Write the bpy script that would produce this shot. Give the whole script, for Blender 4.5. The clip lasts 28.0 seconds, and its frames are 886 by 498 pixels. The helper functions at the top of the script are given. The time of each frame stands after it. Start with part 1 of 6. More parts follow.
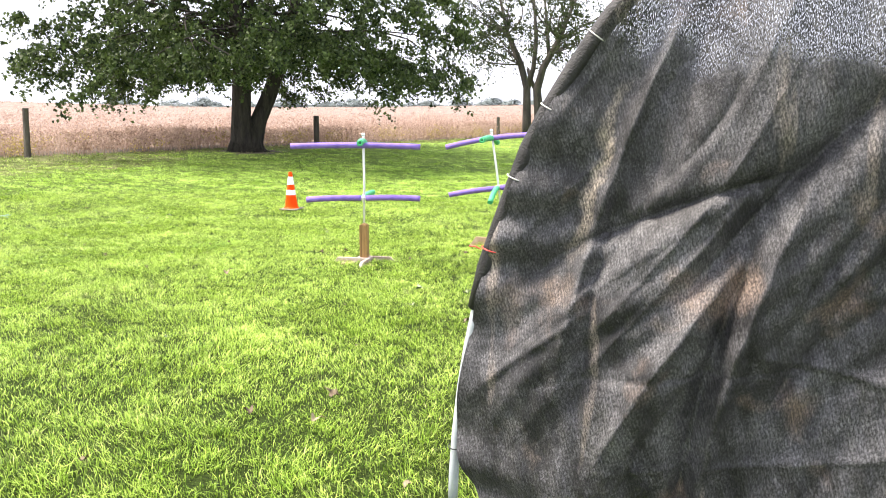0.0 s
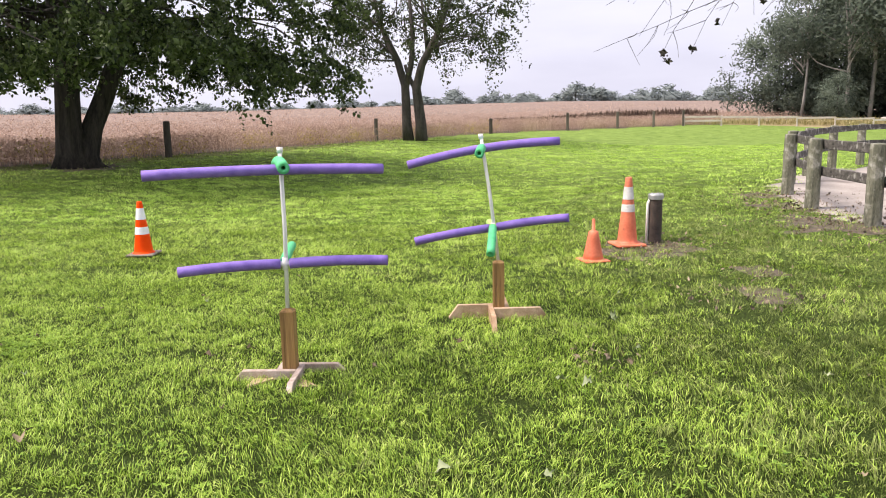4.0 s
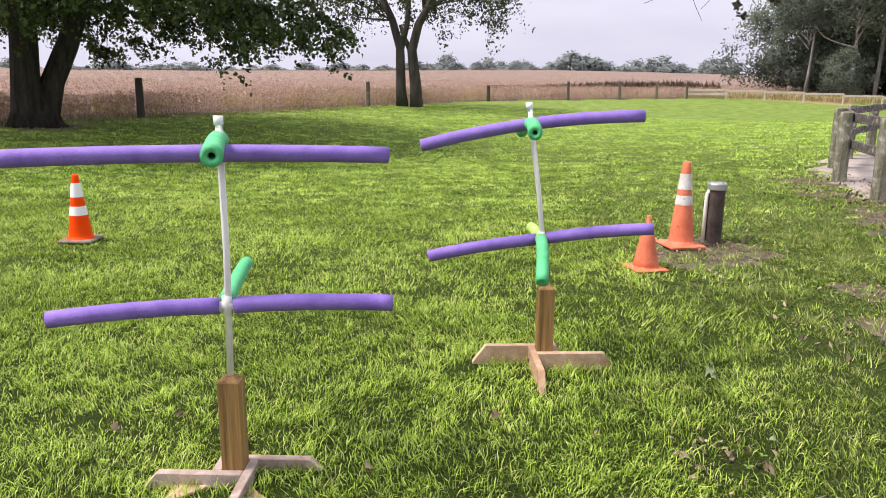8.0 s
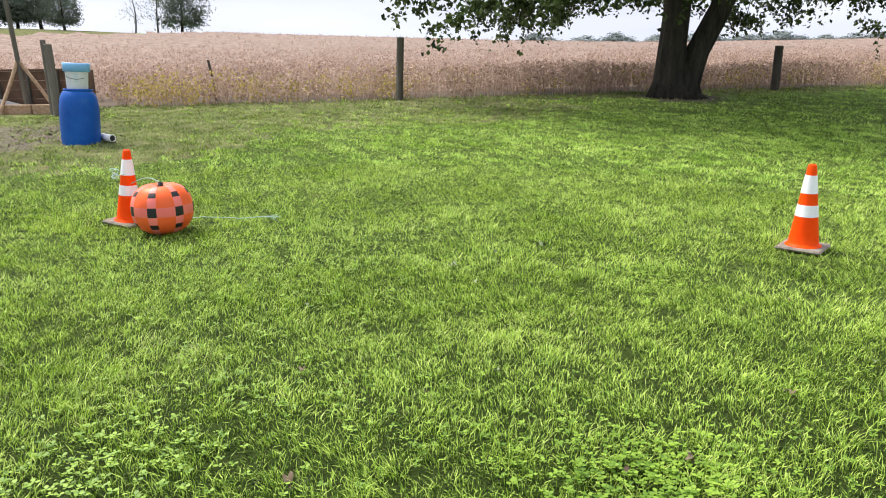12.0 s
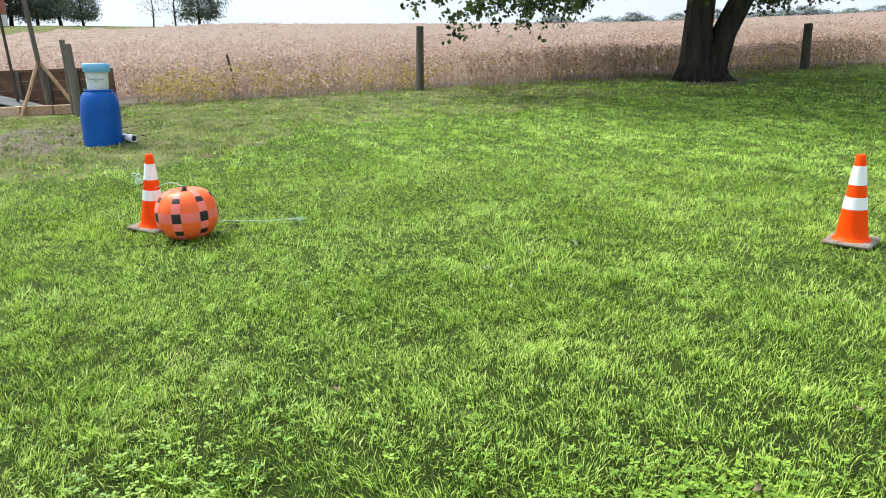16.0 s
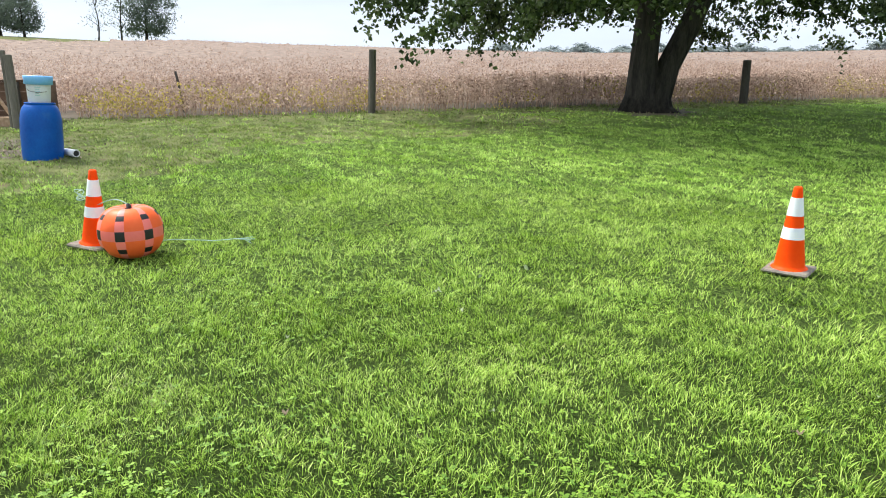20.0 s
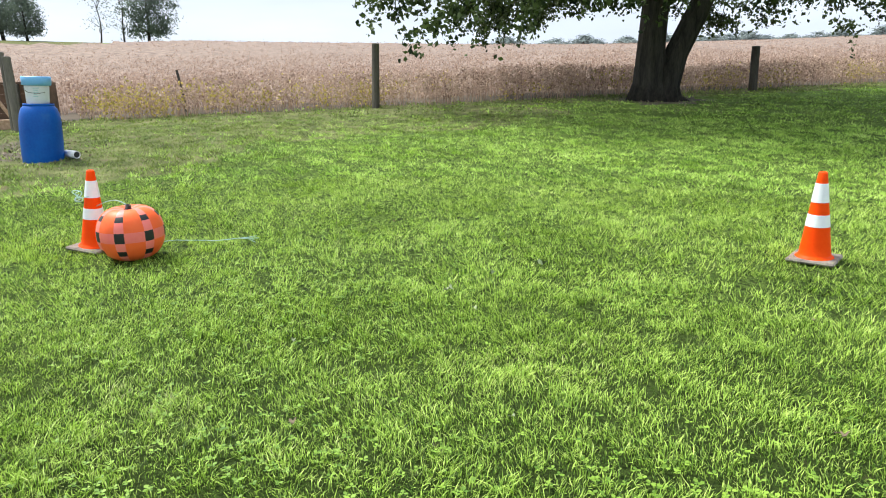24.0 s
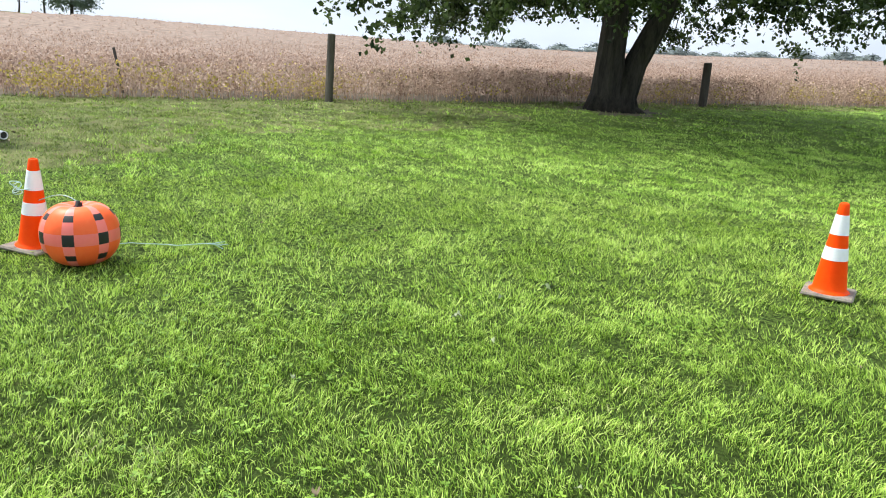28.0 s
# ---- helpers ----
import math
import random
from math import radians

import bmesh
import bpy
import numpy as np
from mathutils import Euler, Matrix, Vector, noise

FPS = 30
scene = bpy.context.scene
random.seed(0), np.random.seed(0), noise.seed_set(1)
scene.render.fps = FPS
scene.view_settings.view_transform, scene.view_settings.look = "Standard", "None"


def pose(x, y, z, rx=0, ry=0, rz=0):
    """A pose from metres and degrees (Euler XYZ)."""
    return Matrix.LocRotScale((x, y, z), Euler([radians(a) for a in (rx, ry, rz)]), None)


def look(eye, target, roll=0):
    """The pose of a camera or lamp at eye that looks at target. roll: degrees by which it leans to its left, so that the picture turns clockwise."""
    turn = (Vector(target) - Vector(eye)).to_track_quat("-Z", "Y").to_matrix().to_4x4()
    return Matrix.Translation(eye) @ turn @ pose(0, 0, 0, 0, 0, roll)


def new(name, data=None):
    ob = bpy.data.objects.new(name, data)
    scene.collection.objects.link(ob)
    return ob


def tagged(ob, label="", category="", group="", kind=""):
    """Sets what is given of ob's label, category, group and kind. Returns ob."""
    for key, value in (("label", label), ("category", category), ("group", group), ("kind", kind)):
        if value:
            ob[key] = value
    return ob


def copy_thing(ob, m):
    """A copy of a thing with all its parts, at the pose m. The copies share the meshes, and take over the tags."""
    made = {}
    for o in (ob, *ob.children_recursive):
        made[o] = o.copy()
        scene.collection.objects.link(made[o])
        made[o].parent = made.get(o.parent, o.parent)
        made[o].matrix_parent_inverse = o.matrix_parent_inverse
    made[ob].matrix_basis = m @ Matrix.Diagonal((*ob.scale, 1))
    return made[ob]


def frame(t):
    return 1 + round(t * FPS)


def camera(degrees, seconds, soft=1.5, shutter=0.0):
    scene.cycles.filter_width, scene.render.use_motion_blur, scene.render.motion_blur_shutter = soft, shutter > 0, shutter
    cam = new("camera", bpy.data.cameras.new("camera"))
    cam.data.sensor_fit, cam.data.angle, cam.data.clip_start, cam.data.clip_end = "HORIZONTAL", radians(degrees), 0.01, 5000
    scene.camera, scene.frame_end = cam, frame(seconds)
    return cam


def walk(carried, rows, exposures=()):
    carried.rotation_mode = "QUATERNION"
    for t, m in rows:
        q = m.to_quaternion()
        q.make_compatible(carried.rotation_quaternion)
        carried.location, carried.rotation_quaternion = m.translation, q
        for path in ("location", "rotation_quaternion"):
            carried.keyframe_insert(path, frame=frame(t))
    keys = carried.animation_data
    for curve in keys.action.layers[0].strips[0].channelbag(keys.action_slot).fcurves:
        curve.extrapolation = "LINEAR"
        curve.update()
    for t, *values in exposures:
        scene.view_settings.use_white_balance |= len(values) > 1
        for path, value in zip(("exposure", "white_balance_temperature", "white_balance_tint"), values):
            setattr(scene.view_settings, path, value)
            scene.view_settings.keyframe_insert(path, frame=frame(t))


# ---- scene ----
cam = camera(62.0, 28.0, soft=1.0)
PATH = [
    (0, (3.226, -4.893, 1.697), (2.494, -3.067, 1.333), -0.0),
    (0.5, (2.788, -4.423, 1.684), (2.104, -2.574, 1.35), 1.2),
    (1, (2.478, -4.015, 1.69), (1.834, -2.154, 1.346), 0.8),
    (1.5, (2.08, -3.688, 1.676), (1.506, -1.799, 1.354), 0.5),
    (2, (1.825, -3.245, 1.648), (1.332, -1.338, 1.303), -0.4),
    (2.5, (1.576, -2.892, 1.641), (1.153, -0.971, 1.28), -1.0),
    (3, (1.349, -2.539, 1.642), (0.966, -0.611, 1.271), -1.3),
    (3.5, (1.235, -2.149, 1.659), (0.863, -0.218, 1.296), -1.4),
    (5.5, (0.71, -0.647, 1.621), (0.321, 1.28, 1.255), 0.4),
    (6, (0.614, -0.344, 1.591), (0.237, 1.584, 1.214), 0.5),
    (6.5, (0.533, -0.145, 1.614), (0.176, 1.784, 1.224), 0.5),
    (7, (0.486, -0.069, 1.612), (0.147, 1.86, 1.207), 0.5),
    (7.5, (0.535, -0.027, 1.611), (0.204, 1.899, 1.185), 0.5),
    (8, (0.571, -0.004, 1.611), (0.23, 1.915, 1.162), 0.5),
    (8.5, (0.559, 0.006, 1.606), (0.18, 1.914, 1.141), 0.3),
    (9, (0.399, 0.017, 1.588), (-0.067, 1.903, 1.113), 0.2),
    (9.5, (0.058, 0.043, 1.588), (-0.537, 1.893, 1.113), 0.3),
    (10, (-0.282, 0.176, 1.557), (-1.082, 1.946, 1.082), 0.5),
    (10.5, (-0.678, 0.371, 1.535), (-1.714, 2.014, 1.059), 1.0),
    (11, (-1.088, 0.606, 1.524), (-2.328, 2.097, 1.033), 1.1),
    (11.5, (-1.456, 0.837, 1.517), (-2.961, 2.047, 0.993), 0.8),
    (13.5, (-1.962, 0.889, 1.578), (-3.503, 2.053, 1.058), -2.2),
    (14, (-1.95, 0.885, 1.583), (-3.525, 1.985, 1.029), -2.7),
    (14.5, (-1.963, 0.905, 1.583), (-3.558, 1.964, 1.005), -3.1),
    (15, (-1.971, 0.921, 1.578), (-3.565, 1.978, 0.993), -3.1),
    (15.5, (-1.946, 0.934, 1.598), (-3.523, 2.021, 1.021), -2.7),
    (16, (-1.936, 0.928, 1.603), (-3.49, 2.058, 1.047), -2.1),
    (16.5, (-1.941, 0.922, 1.6), (-3.475, 2.088, 1.066), -1.6),
    (17, (-1.944, 0.929, 1.597), (-3.468, 2.118, 1.081), -1.2),
    (17.5, (-1.948, 0.928, 1.602), (-3.464, 2.128, 1.091), -1.1),
    (18, (-1.946, 0.929, 1.602), (-3.456, 2.136, 1.09), -1.0),
    (18.5, (-1.955, 0.926, 1.6), (-3.459, 2.14, 1.086), -0.8),
    (19, (-1.971, 0.913, 1.596), (-3.468, 2.135, 1.082), -0.5),
    (19.5, (-1.969, 0.902, 1.6), (-3.456, 2.139, 1.091), -0.3),
    (20, (-1.952, 0.909, 1.603), (-3.431, 2.16, 1.105), -0.1),
    (20.5, (-1.927, 0.921, 1.606), (-3.403, 2.179, 1.121), -0.1),
    (21, (-1.913, 0.914, 1.604), (-3.394, 2.172, 1.13), -0.2),
    (21.5, (-1.903, 0.913, 1.599), (-3.392, 2.162, 1.13), -0.3),
    (23.5, (-1.932, 1.055, 1.572), (-3.435, 2.277, 1.076), -1.0),
    (24, (-2.136, 1.024, 1.55), (-3.624, 2.259, 1.04), -1.4),
    (24.5, (-2.332, 1.003, 1.54), (-3.818, 2.232, 1.014), -1.8),
    (25, (-2.493, 1.059, 1.523), (-4.0, 2.259, 0.982), -1.8),
    (25.5, (-2.695, 1.153, 1.533), (-4.227, 2.315, 0.983), -1.3),
    (26, (-2.777, 1.151, 1.538), (-4.313, 2.309, 0.991), -0.3),
    (26.5, (-2.822, 1.115, 1.54), (-4.325, 2.322, 1.006), 0.7),
    (27, (-2.9, 1.09, 1.537), (-4.348, 2.368, 1.016), 1.7),
    (27.5, (-2.947, 1.038, 1.556), (-4.337, 2.381, 1.042), 2.2),
    (28, (-2.944, 1.008, 1.553), (-4.296, 2.389, 1.037), 2.5),
]
walk(cam, [(t, look(eye, target, roll)) for t, eye, target, roll in PATH],
     ((0, 1.1, 6800, 14), (0.6, 0.97, 6800, 14), (1.2, 0.75, 6800, 14), (2.0, 0.5, 6850, 14), (3.0, 0.32, 6900, 17), (4.5, 0.2, 6900, 19), (6.0, 0.15, 6900, 20),
      (8.0, 0.1, 6900, 20), (9.5, 0.2, 6850, 19), (11.5, 0.27, 6700, 13), (14.0, 0.37, 6350, 4), (17.0, 0.36, 6350, 4), (28, 0.36, 6350, 4)))

# ---- world, sun and exposure ----
world = bpy.data.worlds.new("world")
scene.world = world
world.use_nodes = True
wn, wl = world.node_tree.nodes, world.node_tree.links
sky = wn.new("ShaderNodeTexSky")
sky.sky_type, sky.sun_disc = "NISHITA", False
SUN_EL, SUN_AZ = radians(57), radians(-108)          # azimuth from +y, clockwise
sky.sun_elevation, sky.sun_rotation = SUN_EL, SUN_AZ
sky.air_density, sky.dust_density = 1.0, 4.0
cloud = wn.new("ShaderNodeTexNoise")
cloud.inputs["Scale"].default_value, cloud.inputs["Detail"].default_value = 2.2, 5
coord = wn.new("ShaderNodeTexCoord")
stretch = wn.new("ShaderNodeMapping")
stretch.inputs["Scale"].default_value = (1, 1, 4)
wl.new(coord.outputs["Generated"], stretch.inputs["Vector"])
wl.new(stretch.outputs["Vector"], cloud.inputs["Vector"])
shade = wn.new("ShaderNodeValToRGB")
shade.color_ramp.elements[0].position, shade.color_ramp.elements[1].position = 0.3, 0.72
shade.color_ramp.elements[0].color = (5.35, 5.75, 7.1, 1)
shade.color_ramp.elements[1].color = (7.4, 7.9, 9.2, 1)
wl.new(cloud.outputs["Fac"], shade.inputs["Fac"])
veil = wn.new("ShaderNodeMix")
veil.data_type = "RGBA"
veil.inputs[0].default_value = 0.86
wl.new(sky.outputs["Color"], veil.inputs[6])
wl.new(shade.outputs["Color"], veil.inputs[7])
wl.new(veil.outputs[2], wn["Background"].inputs["Color"])
wn["Background"].inputs["Strength"].default_value = 0.127

sun = new("sun", bpy.data.lights.new("sun", "SUN"))
sun.data.energy, sun.data.angle, sun.data.color = 5.0, radians(18), (1.0, 0.95, 0.86)
sun.matrix_world = look((0, 0, 30), (-30 * math.sin(SUN_AZ) / math.tan(SUN_EL), -30 * math.cos(SUN_AZ) / math.tan(SUN_EL), 0))

# ---- mesh and material helpers ----
rng = np.random.default_rng(7)


def material(name, low, high, scale=8.0, rough=0.8, bump=0.0, fine=60.0, metal=0.0, island=0.0, per_object=0.0, stretch_z=1.0,
             stain=None, stain_scale=1.5, stain_at=0.6, through_light=0.0, coat=0.0, coords="Object", gloss=0.5):
    """Two tones mixed by noise at two scales, with bump, an optional stain and variation from piece to piece."""
    m = bpy.data.materials.new(name)
    m.use_nodes = True
    n, l = m.node_tree.nodes, m.node_tree.links
    b = n["Principled BSDF"]
    b.inputs["Roughness"].default_value, b.inputs["Metallic"].default_value = rough, metal
    b.inputs["Coat Weight"].default_value = coat
    b.inputs["Specular IOR Level"].default_value = gloss
    tc, mp = n.new("ShaderNodeTexCoord"), n.new("ShaderNodeMapping")
    mp.inputs["Scale"].default_value = (1, 1, stretch_z)
    l.new(tc.outputs[coords], mp.inputs["Vector"])
    n1, n2 = n.new("ShaderNodeTexNoise"), n.new("ShaderNodeTexNoise")
    n1.inputs["Scale"].default_value, n1.inputs["Detail"].default_value = scale, 6
    n2.inputs["Scale"].default_value, n2.inputs["Detail"].default_value = fine, 3
    l.new(mp.outputs["Vector"], n1.inputs["Vector"]), l.new(mp.outputs["Vector"], n2.inputs["Vector"])
    add = n.new("ShaderNodeMath")
    add.operation = "MULTIPLY_ADD"
    l.new(n2.outputs["Fac"], add.inputs[0])
    add.inputs[1].default_value = 0.5
    l.new(n1.outputs["Fac"], add.inputs[2])
    fac = add.outputs[0]
    for weight, node, out in ((island, "ShaderNodeNewGeometry", "Random Per Island"), (per_object, "ShaderNodeObjectInfo", "Random")):
        if weight:
            g, ma = n.new(node), n.new("ShaderNodeMath")
            ma.operation = "MULTIPLY_ADD"
            l.new(g.outputs[out], ma.inputs[0])
            ma.inputs[1].default_value = weight
            l.new(fac, ma.inputs[2])
            fac = ma.outputs[0]
    extra = (island + per_object) / 2
    rg = n.new("ShaderNodeMapRange")
    rg.inputs["From Min"].default_value, rg.inputs["From Max"].default_value = 0.5 + extra * 0.6, 1.0 + extra * 1.4
    l.new(fac, rg.inputs["Value"])
    mix = n.new("ShaderNodeMix")
    mix.data_type = "RGBA"
    l.new(rg.outputs["Result"], mix.inputs[0])
    mix.inputs[6].default_value, mix.inputs[7].default_value = (*low, 1), (*high, 1)
    colour = mix.outputs[2]
    if stain:
        n3, r3, mx = n.new("ShaderNodeTexNoise"), n.new("ShaderNodeMapRange"), n.new("ShaderNodeMix")
        n3.inputs["Scale"].default_value, n3.inputs["Detail"].default_value = stain_scale, 8
        l.new(tc.outputs[coords], n3.inputs["Vector"])
        r3.inputs["From Min"].default_value, r3.inputs["From Max"].default_value = stain_at - 0.08, stain_at + 0.08
        l.new(n3.outputs["Fac"], r3.inputs["Value"])
        mx.data_type = "RGBA"
        l.new(r3.outputs["Result"], mx.inputs[0])
        l.new(colour, mx.inputs[6])
        mx.inputs[7].default_value = (*stain, 1)
        colour = mx.outputs[2]
    l.new(colour, b.inputs["Base Color"])
    if bump:
        bp = n.new("ShaderNodeBump")
        bp.inputs["Strength"].default_value, bp.inputs["Distance"].default_value = bump, 0.02
        l.new(add.outputs[0], bp.inputs["Height"])
        l.new(bp.outputs["Normal"], b.inputs["Normal"])
    if through_light:
        tr, ms = n.new("ShaderNodeBsdfTranslucent"), n.new("ShaderNodeMixShader")
        ms.inputs[0].default_value = through_light
        l.new(colour, tr.inputs["Color"])
        l.new(b.outputs[0], ms.inputs[1]), l.new(tr.outputs[0], ms.inputs[2])
        l.new(ms.outputs[0], n["Material Output"].inputs["Surface"])
    return m


def mesh(name, verts, faces, mat, smooth=False):
    """A mesh from arrays: faces is one array, or a list of arrays of triangles and quads."""
    me = bpy.data.meshes.new(name)
    verts = np.asarray(verts, np.float32)
    groups = [np.asarray(f, np.int32) for f in (faces if isinstance(faces, list) and len(faces) and isinstance(faces[0], np.ndarray) and faces[0].ndim == 2 else [np.asarray(faces)])]
    groups = [g for g in groups if len(g)]
    loops = np.concatenate([g.ravel() for g in groups])
    sizes = np.concatenate([np.full(len(g), g.shape[1], np.int32) for g in groups])
    me.vertices.add(len(verts))
    me.vertices.foreach_set("co", verts.ravel())
    me.loops.add(len(loops))
    me.loops.foreach_set("vertex_index", loops.astype(np.int32))
    me.polygons.add(len(sizes))
    me.polygons.foreach_set("loop_start", np.concatenate([[0], np.cumsum(sizes)[:-1]]).astype(np.int32))
    me.polygons.foreach_set("use_smooth", np.full(len(sizes), smooth))
    me.update(calc_edges=True)
    me.validate()
    if mat:
        me.materials.append(mat)
    return me


def part(name, shape, mat, parent=None, label="", smooth=False, at=None):
    ob = new(name, mesh(name, *shape, mat, smooth))
    ob.parent = parent
    if at is not None:
        ob.matrix_basis = at
    return tagged(ob, label)


def thing(name, label, category, at=None, group="", kind=""):
    ob = new(name)
    ob.empty_display_size = 0.1
    if at is not None:
        ob.matrix_basis = at
    return tagged(ob, label, category, group, kind)


def joined(*shapes):
    verts, tri, quad, base = [], [], [], 0
    for v, f in shapes:
        v = np.asarray(v, float)
        for g in (f if isinstance(f, list) else [f]):
            g = np.asarray(g, int)
            if len(g):
                (tri if g.shape[1] == 3 else quad).append(g + base)
        verts.append(v)
        base += len(v)
    return np.concatenate(verts), [np.concatenate(k) for k in (tri, quad) if k]


def moved(shape, m):
    v = np.asarray(shape[0], float)
    m = np.array(m)
    return v @ m[:3, :3].T + m[:3, 3], shape[1]


def box(sx, sy, sz, bevel=0.004, base=True, wobble=0.0):
    """A bevelled block: chamfered along all edges."""
    bm = bmesh.new()
    bmesh.ops.create_cube(bm, size=1)
    for v in bm.verts:
        v.co = Vector((v.co.x * sx, v.co.y * sy, (v.co.z + (0.5 if base else 0)) * sz))
        if wobble:
            v.co += Vector(rng.normal(0, wobble, 3))
    bmesh.ops.bevel(bm, geom=bm.edges[:], offset=bevel, segments=1, affect="EDGES")
    out = from_bm(bm)
    return out


def from_bm(bm):
    bmesh.ops.triangulate(bm, faces=[f for f in bm.faces if len(f.verts) > 4])
    bm.verts.index_update()
    v = np.array([v.co[:] for v in bm.verts])
    t = np.array([[v.index for v in f.verts] for f in bm.faces if len(f.verts) == 3], int).reshape(-1, 3)
    q = np.array([[v.index for v in f.verts] for f in bm.faces if len(f.verts) == 4], int).reshape(-1, 4)
    bm.free()
    return v, [t, q]


def prism(outline, depth, bevel=0.003):
    """An outline in the x-z plane, pushed out along y by depth, centred."""
    bm = bmesh.new()
    vs = [bm.verts.new((x, -depth / 2, z)) for x, z in outline]
    face = bm.faces.new(vs)
    out = bmesh.ops.extrude_face_region(bm, geom=[face])
    bmesh.ops.translate(bm, verts=[v for v in out["geom"] if isinstance(v, bmesh.types.BMVert)], vec=(0, depth, 0))
    bmesh.ops.recalc_face_normals(bm, faces=bm.faces[:])
    bmesh.ops.bevel(bm, geom=bm.edges[:], offset=bevel, segments=1, affect="EDGES")
    return from_bm(bm)


def lathe(profile, sides=24, squash=None):
    """A profile of (radius, z) turned round z. Ends with radius 0 close it."""
    a = np.linspace(0, 2 * np.pi, sides, endpoint=False)
    p = np.array(profile, float)
    v = np.stack([np.outer(p[:, 0], np.cos(a)), np.outer(p[:, 0], np.sin(a)), np.repeat(p[:, 1:], sides, 1)], -1).reshape(-1, 3)
    i, j = np.meshgrid(np.arange(len(p) - 1), np.arange(sides), indexing="ij")
    k = (j + 1) % sides
    f = np.stack([i * sides + j, i * sides + k, (i + 1) * sides + k, (i + 1) * sides + j], -1).reshape(-1, 4)
    return v, [f]


def tube(points, radii, sides=8, caps=True):
    """A tube through points, with a radius at each."""
    p = np.array(points, float)
    r = np.broadcast_to(np.array(radii, float), (len(p),))
    t = np.gradient(p, axis=0)
    t /= np.linalg.norm(t, axis=1)[:, None] + 1e-9
    ref = np.array([0, 0, 1.0]) if abs(t[0, 2]) < 0.9 else np.array([1.0, 0, 0])
    u = np.cross(t, ref)
    u /= np.linalg.norm(u, axis=1)[:, None] + 1e-9
    w = np.cross(t, u)
    a = np.linspace(0, 2 * np.pi, sides, endpoint=False)
    v = p[:, None] + r[:, None, None] * (np.cos(a)[None, :, None] * u[:, None] + np.sin(a)[None, :, None] * w[:, None])
    v = v.reshape(-1, 3)
    i, j = np.meshgrid(np.arange(len(p) - 1), np.arange(sides), indexing="ij")
    k = (j + 1) % sides
    f = [np.stack([i * sides + j, i * sides + k, (i + 1) * sides + k, (i + 1) * sides + j], -1).reshape(-1, 4)]
    if caps:
        n = len(v)
        v = np.concatenate([v, p[:1], p[-1:]])
        j = np.arange(sides)
        k = (j + 1) % sides
        last = (len(p) - 1) * sides
        f.append(np.concatenate([np.stack([np.full(sides, n), k, j], -1), np.stack([np.full(sides, n + 1), last + j, last + k], -1)]))
    return v, f


def smoothstep(a, b, x):
    t = np.clip((x - a) / (b - a), 0, 1)
    return t * t * (3 - 2 * t)


# ---- the lie of the land ----
def beyond_fence(x, y):
    """Metres past the line of fence posts, towards the field."""
    one = (x + 12.6) * -0.94 + (y - 21.0) * 0.342
    two = (x + 4.5) * -0.715 + (y - 43.0) * 0.70
    return np.maximum(one, two)


def land(x, y):
    """Height of the ground."""
    x, y = np.asarray(x, float), np.asarray(y, float)
    s = beyond_fence(x, y)
    z = np.interp(s, [-40, -19, -13, -9.5, -5.5, -1, 2], [0.0, 0.03, -0.13, -0.073, 0.19, 0.37, 0.42])
    z = z - 0.05 * smoothstep(30, 55, y) * smoothstep(-2, -20, s)
    rise = smoothstep(5, 150, s)
    z = z + 1.5 * rise + 2.0 * np.exp(-((x + 112) ** 2 + (y - 32) ** 2) / (2 * 42.0**2)) * smoothstep(8, 70, s)
    z = z + 1.7 * np.exp(-((x + 122) ** 2 + (y - 8) ** 2) / (2 * 20.0**2))
    z = z + 2.2 * np.exp(-((x - 14) ** 2 + (y - 230) ** 2) / (2 * 70.0**2)) * rise
    z = z - 6.0 * smoothstep(260, 1200, np.hypot(x, y))
    return z


def ground_at(x, y):
    return float(land(x, y))


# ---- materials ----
# near-black low tone: the shade between blades is put into the thatch colour
lawn_soil = material("shaded_lawn_thatch", (0.002, 0.004, 0.001), (0.06, 0.095, 0.018), 70.0, 0.95, 1.0, 170, gloss=0.1, stain=(0.075, 0.075, 0.03), stain_scale=9.0, stain_at=0.72)
# outwards from the middle of the lawn the ground lightens to closed, even grass
gn, gl = lawn_soil.node_tree.nodes, lawn_soil.node_tree.links
lawn_coord, lawn_dist, lawn_range, lawn_mix = gn.new("ShaderNodeTexCoord"), gn.new("ShaderNodeVectorMath"), gn.new("ShaderNodeMapRange"), gn.new("ShaderNodeMix")
lawn_dist.operation = "DISTANCE"
lawn_dist.inputs[1].default_value = (-1.0, -0.3, 0)
gl.new(lawn_coord.outputs["Object"], lawn_dist.inputs[0])
lawn_range.interpolation_type = "SMOOTHSTEP"
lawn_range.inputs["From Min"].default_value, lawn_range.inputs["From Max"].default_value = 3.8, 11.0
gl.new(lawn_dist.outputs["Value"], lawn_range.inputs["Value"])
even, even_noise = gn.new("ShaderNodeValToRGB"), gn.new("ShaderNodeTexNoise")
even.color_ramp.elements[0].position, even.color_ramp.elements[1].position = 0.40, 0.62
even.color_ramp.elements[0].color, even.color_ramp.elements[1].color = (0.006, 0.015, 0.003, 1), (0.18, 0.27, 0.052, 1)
even_noise.inputs["Scale"].default_value, even_noise.inputs["Detail"].default_value = 34.0, 9
gl.new(lawn_coord.outputs["Object"], even_noise.inputs["Vector"])
gl.new(even_noise.outputs["Fac"], even.inputs["Fac"])
lawn_mix.data_type = "RGBA"
gl.new(lawn_range.outputs["Result"], lawn_mix.inputs[0])
thatch_colour = gn["Principled BSDF"].inputs["Base Color"].links[0].from_socket
gl.new(thatch_colour, lawn_mix.inputs[6])
